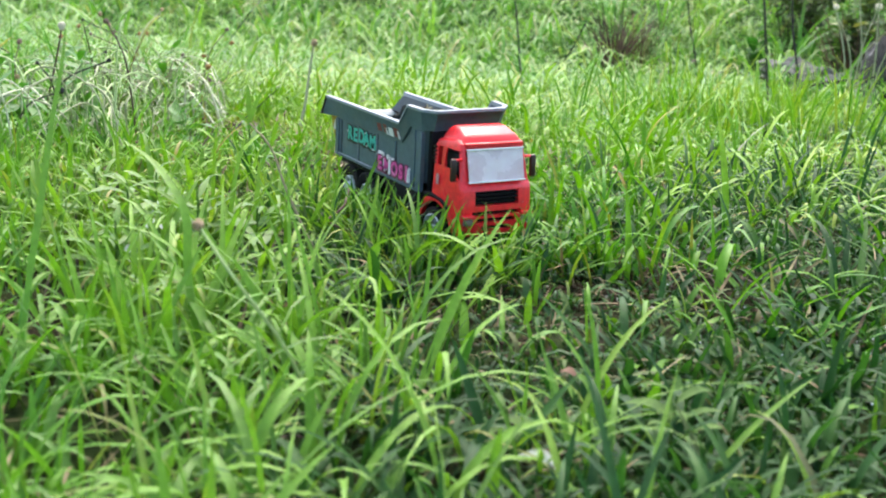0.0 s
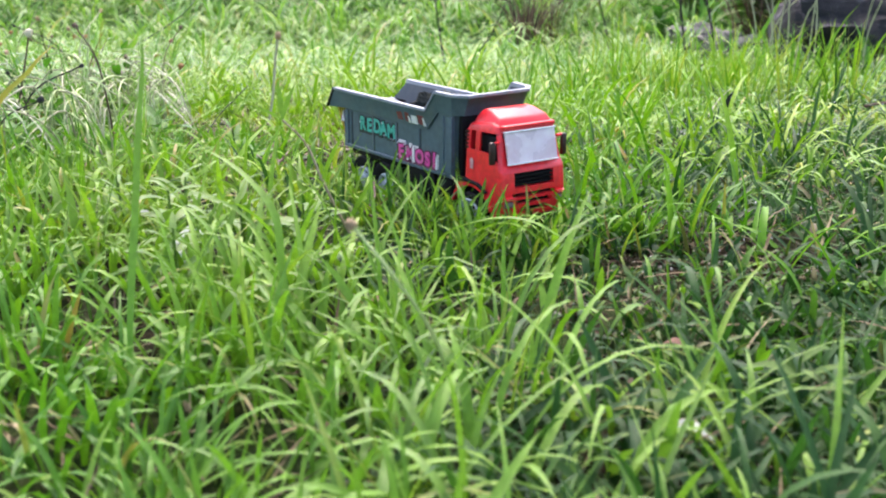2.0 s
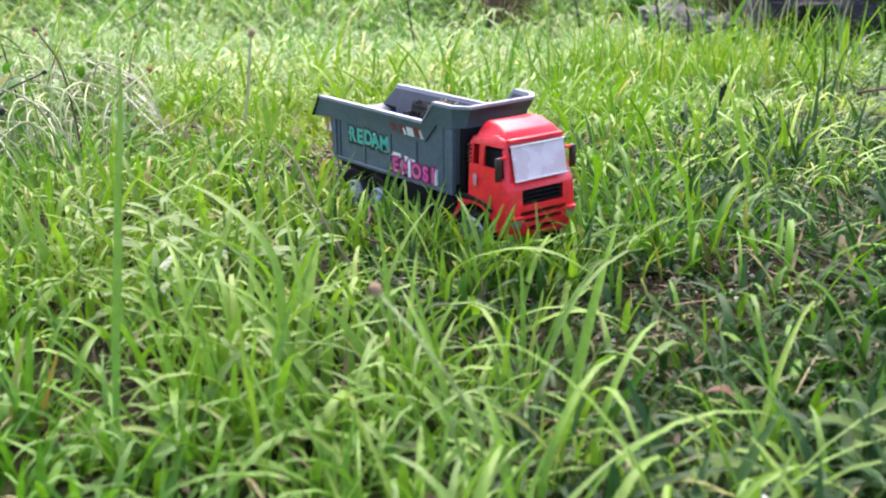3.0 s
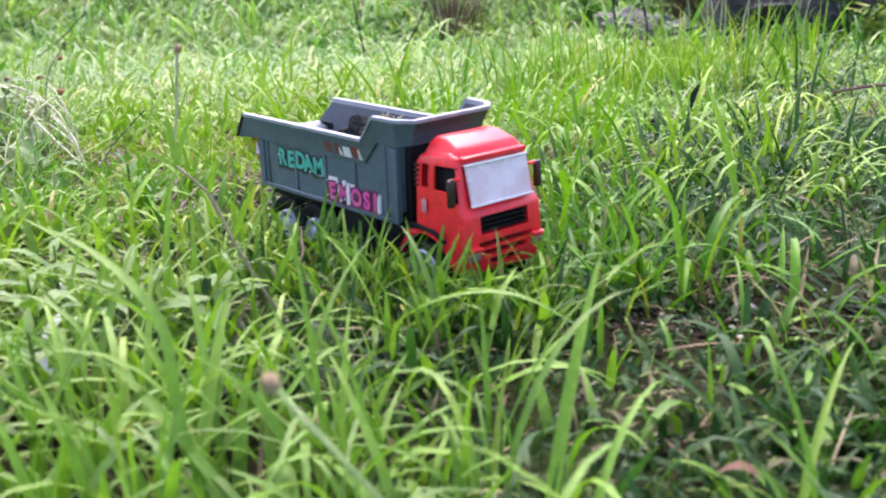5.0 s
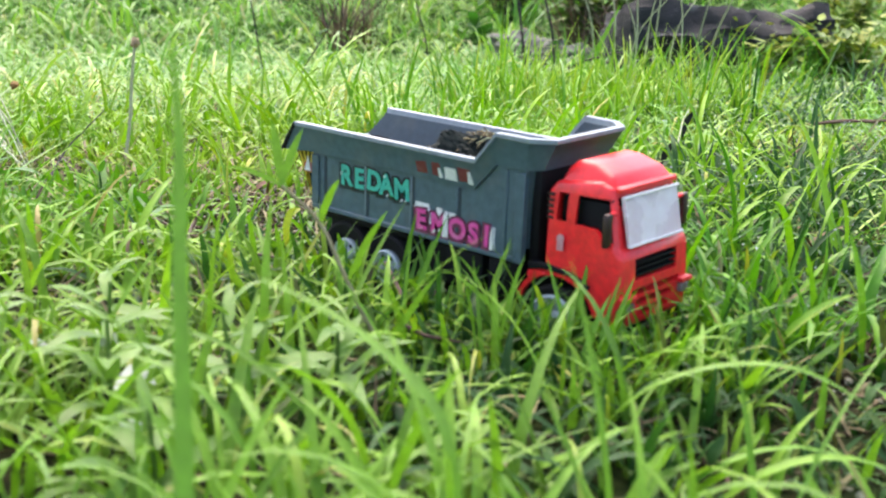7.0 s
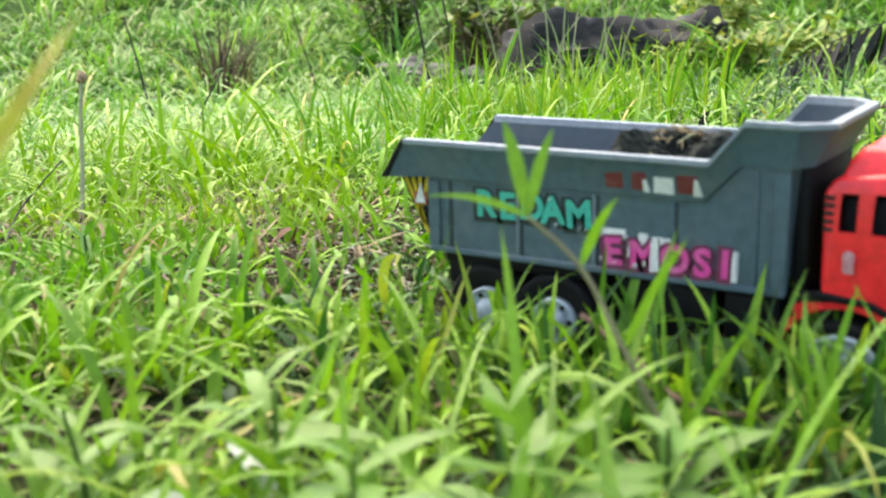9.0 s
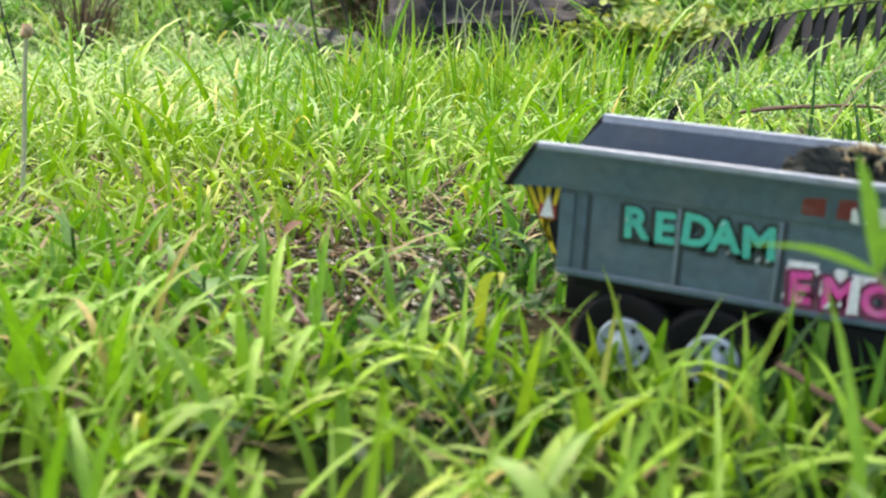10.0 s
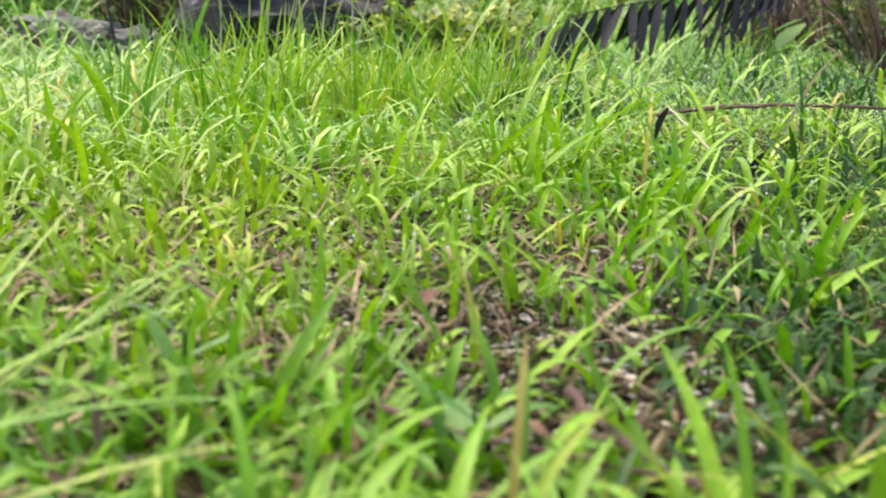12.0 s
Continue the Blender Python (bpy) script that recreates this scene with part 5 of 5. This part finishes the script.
dark_stem((-1.739, 2.615, -0.280), (-1.807, 2.613, 0.280), 0.0045, 2, "blackish thin upright stem at the lawn edge")
dark_stem((-2.404, 1.834, -0.270), (-2.560, 1.860, 0.120), 0.0040, 3, "dark leaning stem before the shrubs")
dark_stem((-2.155, 1.758, -0.260), (-2.060, 1.860, 0.060), 0.0030, 4, "dark thin stem before the shrubs")
dark_stem((-2.851, 3.148, -0.340), (-2.940, 3.100, 0.113), 0.0038, 5, "dark stem beside the dry tufts")
shrub((-2.267, 3.720, -0.317), 0.55, 0.26, 700, 0.07, 11, "dark shrub with brown dead stalks and few green leaves", M_SHRUB, 13)
shrub((-3.225, 4.139, -0.164), 0.50, 0.30, 600, 0.06, 12, "dark shrub with hanging leaves behind tall grass", M_SHRUB, 11)
stalk_tuft((-2.323, 3.627, -0.318), 0.50, 110, 13, "brown dry stalks hanging over dark shade", M_DEAD, width=0.009)
stalk_tuft((-2.080, 3.571, -0.324), 0.42, 120, 14, "grey-brown dead stalks at the shrub's foot", M_DEAD, width=0.008)
stalk_tuft((-3.213, 2.903, -0.311), 0.40, 90, 15, "dark dead stalks in tall grass", M_DEAD, width=0.009)
stalk_tuft((-3.258, 3.112, -0.290), 0.45, 60, 16, "yellowed tall grass stalks", M_STRAW, width=0.005)
weed((-3.050, 3.686, -0.248), 0.18, 7, 0.16, 17, "bright green broad leaf plant under the shrub", wide=(0.4, 0.5))
weed((-3.231, 4.380, -0.129), 0.34, 8, 0.17, 18, "yellowish broad leaf plant before dark stalks", wide=(0.4, 0.5))

# fallen log and rocks
log_thing((-1.830, 3.120, -0.150), (-1.310, 3.980, -0.135), 0.155, 2.0, "charred fallen log with bleached split wood")
rock((-2.454, 3.432, -0.240), (0.20, 0.12, 0.070), 3.0, "grey weathered rock half sunk in grass")
rock((-2.640, 3.520, -0.230), (0.14, 0.10, 0.060), 5.0, "mossy grey-brown rock at the bank")
rock((-2.230, 3.430, -0.250), (0.13, 0.10, 0.055), 8.0, "small pale rock beside the log")
shrub((-2.420, 3.760, -0.290), 0.30, 0.30, 800, 0.055, 21, "mossy green low shrub beside the log", M_WEED, 9)
for k, (px, h) in enumerate((((-1.785, 2.923, -0.292), 0.42), ((-1.592, 2.784, -0.269), 0.46), ((-1.390, 2.617, -0.240), 0.40), ((-1.459, 2.848, -0.261), 0.44), ((-1.544, 3.307, -0.294), 0.40), ((-1.259, 2.910, -0.247), 0.38))):
    bud_stalk([px, (px[0] + 0.01, px[1], px[2] + h * 0.5), (px[0] + 0.03 * (k - 2), px[1] - 0.01, px[2] + h)], 0.0030, 0.018, M_BUDPALE, "tall pale dry stalk standing before the log")
for k, c in enumerate(((-1.870, 2.919, -0.28), (-1.689, 2.902, -0.27), (-1.581, 3.077, -0.27), (-1.372, 3.147, -0.27), (-1.372, 3.432, -0.28), (-1.186, 3.543, -0.28), (-1.080, 3.760, -0.28))):
    stalk_tuft(c, 0.26, 44, 140 + k, "arching tuft of tall pale grass before the log", M_FAR, "tall_tuft", 0.010, 0.4)
rng = random.Random(31)
for k in range(18):
    x, y = -0.94 + 0.085 * (k % 6) + rng.uniform(-0.04, 0.04), 1.08 + 0.055 * (k % 6) + 0.15 * (k // 6) + rng.uniform(-0.05, 0.05)
    stalk_tuft((x, y), rng.uniform(0.19, 0.27), 34, 180 + k, "tall bright green tuft standing above the lawn", M_FAR, "tall_tuft", 0.006, 0.24)
long_leaf("tall_grass", [(-1.840, 3.089, -0.299), (-1.700, 2.842, -0.150), (-1.685, 2.895, -0.040), (-1.660, 2.937, 0.060)], 0.020, M_BROAD, "long green blade leaning before the log")

for px, py, lean_x, h in ((-1.02, 2.10, 0.05, 0.42), (-1.08, 2.16, -0.09, 0.38), (-0.92, 2.06, 0.10, 0.36), (-0.98, 2.24, -0.05, 0.44), (-1.14, 2.20, 0.12, 0.34)):
    z = float(ground_z(px, py))
    twig([(px, py, z), (px + lean_x * 0.2, py, z + h * 0.6), (px + lean_x * 0.9, py + lean_x * 0.4, z + h)], 0.0026, M_STEM, "tall arching straw-coloured stalk in grass")

# blackened leaves on a pale stalk
for c, h in (((-0.069, 0.660, 0.006), 0.040), ((-0.171, 0.886, 0.010), 0.045)):
    c = Vector(c)
    bm = bmesh.new()
    strip(bm, curve_points([c + Vector((0.008, 0.004, h / 2)), c + Vector((0, 0, 0.006)), c - Vector((0.004, 0.002, h / 2))], 6), [0.004, 0.009, 0.012, 0.010, 0.006, 0.002], (0.8, 0.5, 0.2), 0.5)
    tagged(link("withered_leaf", bm, M_BLACKLEAF), "curled blackened dead leaf caught on grass", "leaf")
twig([(-0.110, 0.760, 0.004), (-0.140, 0.820, 0.024), (-0.168, 0.884, 0.036)], 0.0014, M_STEM, "pale dry stalk lying over the grass")

# edge behind the lawn in the second half of the walk
fern([(0.200, 3.330, 0.120), (0.051, 3.258, 0.118), (-0.189, 3.143, 0.080), (-0.425, 3.059, 0.030), (-0.600, 3.040, -0.040), (-0.760, 3.020, -0.130)], 28, 0.17, 4, "dead blackened fern frond arching over the grass")
rng = random.Random(37)
for k in range(8):
    stalk_tuft((-0.75 + 0.15 * k + rng.uniform(-0.04, 0.04), 2.62 + rng.uniform(-0.14, 0.14)), rng.uniform(0.12, 0.22), 20, 220 + k, "drooping bright green tuft before the dead fern", M_FAR, "tall_tuft", 0.0075, 0.40)
fern([(0.222, 3.523, 0.139), (0.020, 3.400, 0.050), (-0.120, 3.300, -0.060)], 8, 0.13, 5, "short dead blackened fern frond in the shade")
twig([(-1.440, 2.112, -0.200), (-1.298, 2.200, -0.085), (-1.179, 2.318, -0.045), (-1.064, 2.370, -0.015)], 0.0042, M_DARKSTEM, "dark bent twig rising from the grass")
twig([(-1.064, 2.370, -0.015), (-1.110, 2.350, 0.010), (-1.161, 2.332, 0.016)], 0.0026, M_DARKSTEM, "dark broken twig end hanging back")
twig([(-0.185, 1.336, -0.040), (-0.060, 1.300, -0.012), (0.024, 1.275, 0.000), (0.217, 1.251, 0.016), (0.420, 1.240, 0.026)], 0.0036, M_BROWNSTEM, "long straight brown stick lying in grass")
weed((0.179, 3.561, -0.215), 0.20, 6, 0.24, 31, "large heart-leaved green plant in shade", wide=(0.5, 0.7))
weed((0.599, 5.963, -0.319), 0.15, 7, 0.12, 32, "green broad leaf plant beside dead stalks")
stalk_tuft((0.338, 6.130, -0.323), 0.40, 80, 33, "dark dead hanging stalks at the shaded edge", M_DEAD, width=0.010)
stalk_tuft((0.910, 7.613, -0.253), 0.55, 110, 34, "grey dead stalks in dark shade", M_DEAD, width=0.011)
for k, (c, h) in enumerate((((0.165, 5.331, -0.314), 0.55), ((0.280, 5.200, -0.314), 0.50), ((0.360, 5.422, -0.306), 0.60), ((0.450, 5.300, -0.306), 0.55), ((0.569, 5.633, -0.308), 0.60), ((0.353, 5.155, -0.292), 0.42), ((0.476, 4.854, -0.265), 0.5), ((0.629, 4.571, -0.236), 0.5), ((0.381, 2.708, -0.128), 0.4))):
    stalk_tuft(c, h, 70, 150 + k, "dark brown dead stalks among deep green grass", M_DEAD, width=0.013, flat=0.3)
shrub((0.469, 3.900, -0.202), 0.40, 0.22, 420, 0.06, 155, "dark leafy shrub with dead stalks", M_SHRUB, 9)
stalk_tuft((0.095, 6.950, -0.233), 0.40, 70, 35, "brown dead stalks behind the fern", M_DEAD, width=0.008)
for k, (c, h, s) in enumerate((((-1.380, 3.620, -0.290), 0.24, 0.22), ((-1.150, 3.820, -0.290), 0.26, 0.24), ((-0.930, 4.050, -0.290), 0.28, 0.24), ((-1.678, 5.109, -0.236), 0.34, 0.30), ((-0.484, 6.842, -0.169), 0.45, 0.3), ((-0.017, 7.483, -0.144), 0.5, 0.35), ((0.617, 7.799, -0.189), 0.5, 0.32), ((1.187, 8.313, -0.197), 0.5, 0.35))):
    shrub(c, h, s, 520, 0.062, 50 + k, "low shrub with small yellow-green leaves over shade", M_YELLOWSHRUB, 9)

# plants close to the path
bud_stalk([(-0.605, 0.145, -0.040), (-0.618, 0.167, 0.029), (-0.623, 0.177, 0.088), (-0.625, 0.185, 0.132)], 0.0024, 0.0100, M_BUDTAN, "tall pale flower stalk with a dry brown bud", M_STEM)
bud_stalk([(0.640, -0.330, 0.010), (0.674, -0.371, 0.088), (0.678, -0.405, 0.139), (0.658, -0.419, 0.166)], 0.0011, 0.0050, M_BUDTAN, "bent flower stalk with a drying pale brown bud", M_PALEGREEN)
long_leaf("yellowed_grass", [(-0.036, -0.037, 0.005), (-0.037, -0.037, 0.034), (-0.036, -0.032, 0.050), (-0.028, -0.030, 0.054), (-0.024, -0.040, 0.048)], 0.0078, M_YELLOWLEAF, "curled yellow-green leaf with a pale withered tip", (0.945, 0.323, 0.055), "leaf")
twig([(-0.281, -0.019, 0.004), (-0.240, -0.050, 0.012), (-0.187, -0.065, 0.014), (-0.086, -0.076, 0.016), (0.013, -0.059, 0.018)], 0.0017, M_BROWNSTEM, "brown creeping runner lying over the soil", "grass_runner")
twig([(-0.182, -0.024, 0.024), (-0.150, -0.060, 0.018), (-0.111, -0.092, 0.016)], 0.0026, M_BROWNSTEM, "short dark broken stick in the grass")
twig([(-0.541, 0.254, -0.017), (-0.376, 0.079, -0.003), (-0.281, -0.027, 0.006)], 0.0013, M_BROWNSTEM, "pinkish creeping grass stem", "grass_runner")

long_leaf("tall_grass", [(0.490, -0.505, 0.011), (0.463, -0.488, 0.082), (0.447, -0.475, 0.133), (0.428, -0.461, 0.189), (0.411, -0.448, 0.233), (0.398, -0.441, 0.265)], 0.0066, M_BROAD, "tall upright light green grass blade", (0.739, 0.673, 0.018), n=24)
long_leaf("tall_grass", [(0.500, -0.370, 0.011), (0.476, -0.374, 0.072), (0.459, -0.370, 0.119), (0.438, -0.376, 0.142), (0.406, -0.386, 0.158), (0.376, -0.400, 0.168)], 0.0080, M_BROAD, "broad arching grass leaf leaning over the lawn", None, n=24)
long_leaf("tall_grass", [(0.386, -0.170, 0.011), (0.431, -0.196, 0.069), (0.462, -0.172, 0.089), (0.498, -0.151, 0.092), (0.532, -0.127, 0.072)], 0.0085, M_BROAD, "long blue-green grass leaf arching over", None, n=24)
long_leaf("yellowed_grass", [(0.150, -0.530, 0.008), (0.192, -0.522, 0.130), (0.210, -0.509, 0.177), (0.216, -0.498, 0.196), (0.216, -0.480, 0.210), (0.215, -0.467, 0.223), (0.208, -0.449, 0.235)], 0.0070, M_TANBLADE, "tall yellowing grass blade with a browned edge", (0.80, 0.55, -0.25), n=26)
twig([(0.141, -0.087, 0.053), (0.187, -0.115, 0.043), (0.234, -0.152, 0.040), (0.276, -0.114, 0.029)], 0.0016, M_BROWNSTEM, "pale brown creeping runner beside the truck", "grass_runner")


def grass_sprig():
    """A jointed creeping stem that rises with leaves set along it."""
    stem = [(0.262, -0.170, 0.004), (0.235, -0.179, 0.031), (0.217, -0.196, 0.080), (0.201, -0.205, 0.117), (0.186, -0.223, 0.141)]
    bm = bmesh.new()
    tube(bm, curve_points(stem, 14), [0.0018 - 0.00006 * k for k in range(14)], 6)
    sprig = tagged(link("grass_sprig", bm, M_SPRIG), "leafy grass sprig on a pinkish jointed stem", "grass")
    for at, tip, w in ((4, (0.174, -0.221, 0.180), 0.0058), (4, (0.191, -0.210, 0.176), 0.0056), (4, (0.146, -0.245, 0.150), 0.0054), (3, (0.217, -0.203, 0.148), 0.0054), (2, (0.240, -0.184, 0.129), 0.0056), (1, (0.261, -0.158, 0.089), 0.0058)):
        b, t = Vector(stem[at]), Vector(tip)
        bm = bmesh.new()
        oval_leaf(bm, b, t, w, (0.74, 0.62, 0.25), 0.004, 8)
        part("leaf", bm, M_BROAD, sprig)


M_SPRIG = plain("sprig_stem", (0.26, 0.22, 0.12), 0.6, dirt=(0.22, 0.10, 0.08), dirt_amount=0.5, grain=50)
grass_sprig()

# broad-leaved weeds beside the path
for k, (c, h, n, s, pale) in enumerate((((0.180, -0.345, 0.010), 0.080, 13, 0.060, 2), ((0.220, -0.290, 0.010), 0.075, 12, 0.056, 0), ((0.120, -0.305, 0.010), 0.070, 12, 0.058, 2), ((0.290, -0.385, 0.010), 0.065, 11, 0.055, 0), ((0.250, -0.240, 0.010), 0.060, 11, 0.052, 0), ((0.050, -0.350, 0.008), 0.065, 11, 0.055, 1), ((-0.213, -0.072, -0.001), 0.03, 6, 0.05, 0), ((-0.365, -0.028, -0.008), 0.04, 6, 0.06, 0))):
    weed(c, h, n, s, 70 + k, "broad-leaved green weed low in the grass", mat=M_LUSH, pale=pale, wide=(0.16, 0.24))
weed((0.733, -0.235, 0.011), 0.04, 5, 0.045, 90, "low weed with a pale upturned leaf", pale=1)
weed((0.763, -0.131, 0.012), 0.04, 8, 0.045, 92, "dark green broad-leaved weed beside a flower stalk")
for k, c in enumerate(((0.661, -0.146, 0.015), (0.457, -0.283, 0.017), (0.128, -0.205, 0.009), (-0.196, -0.049, -0.002), (-0.283, 0.133, -0.011), (-0.261, 0.317, -0.018), (0.333, 0.022, 0.008))):
    bm = bmesh.new()
    a = k * 1.9
    d = Vector((math.cos(a), math.sin(a), 0.15)) * 0.014
    oval_leaf(bm, Vector(c) - d + Vector((0, 0, 0.012)), Vector(c) + d + Vector((0, 0, 0.016)), 0.007, (-math.sin(a), math.cos(a), 0.4), 0.006)
    tagged(link("dead_leaf", bm, M_DEADRED), "fallen reddish-brown dead leaf on the grass", "leaf", "fallen dead leaves")
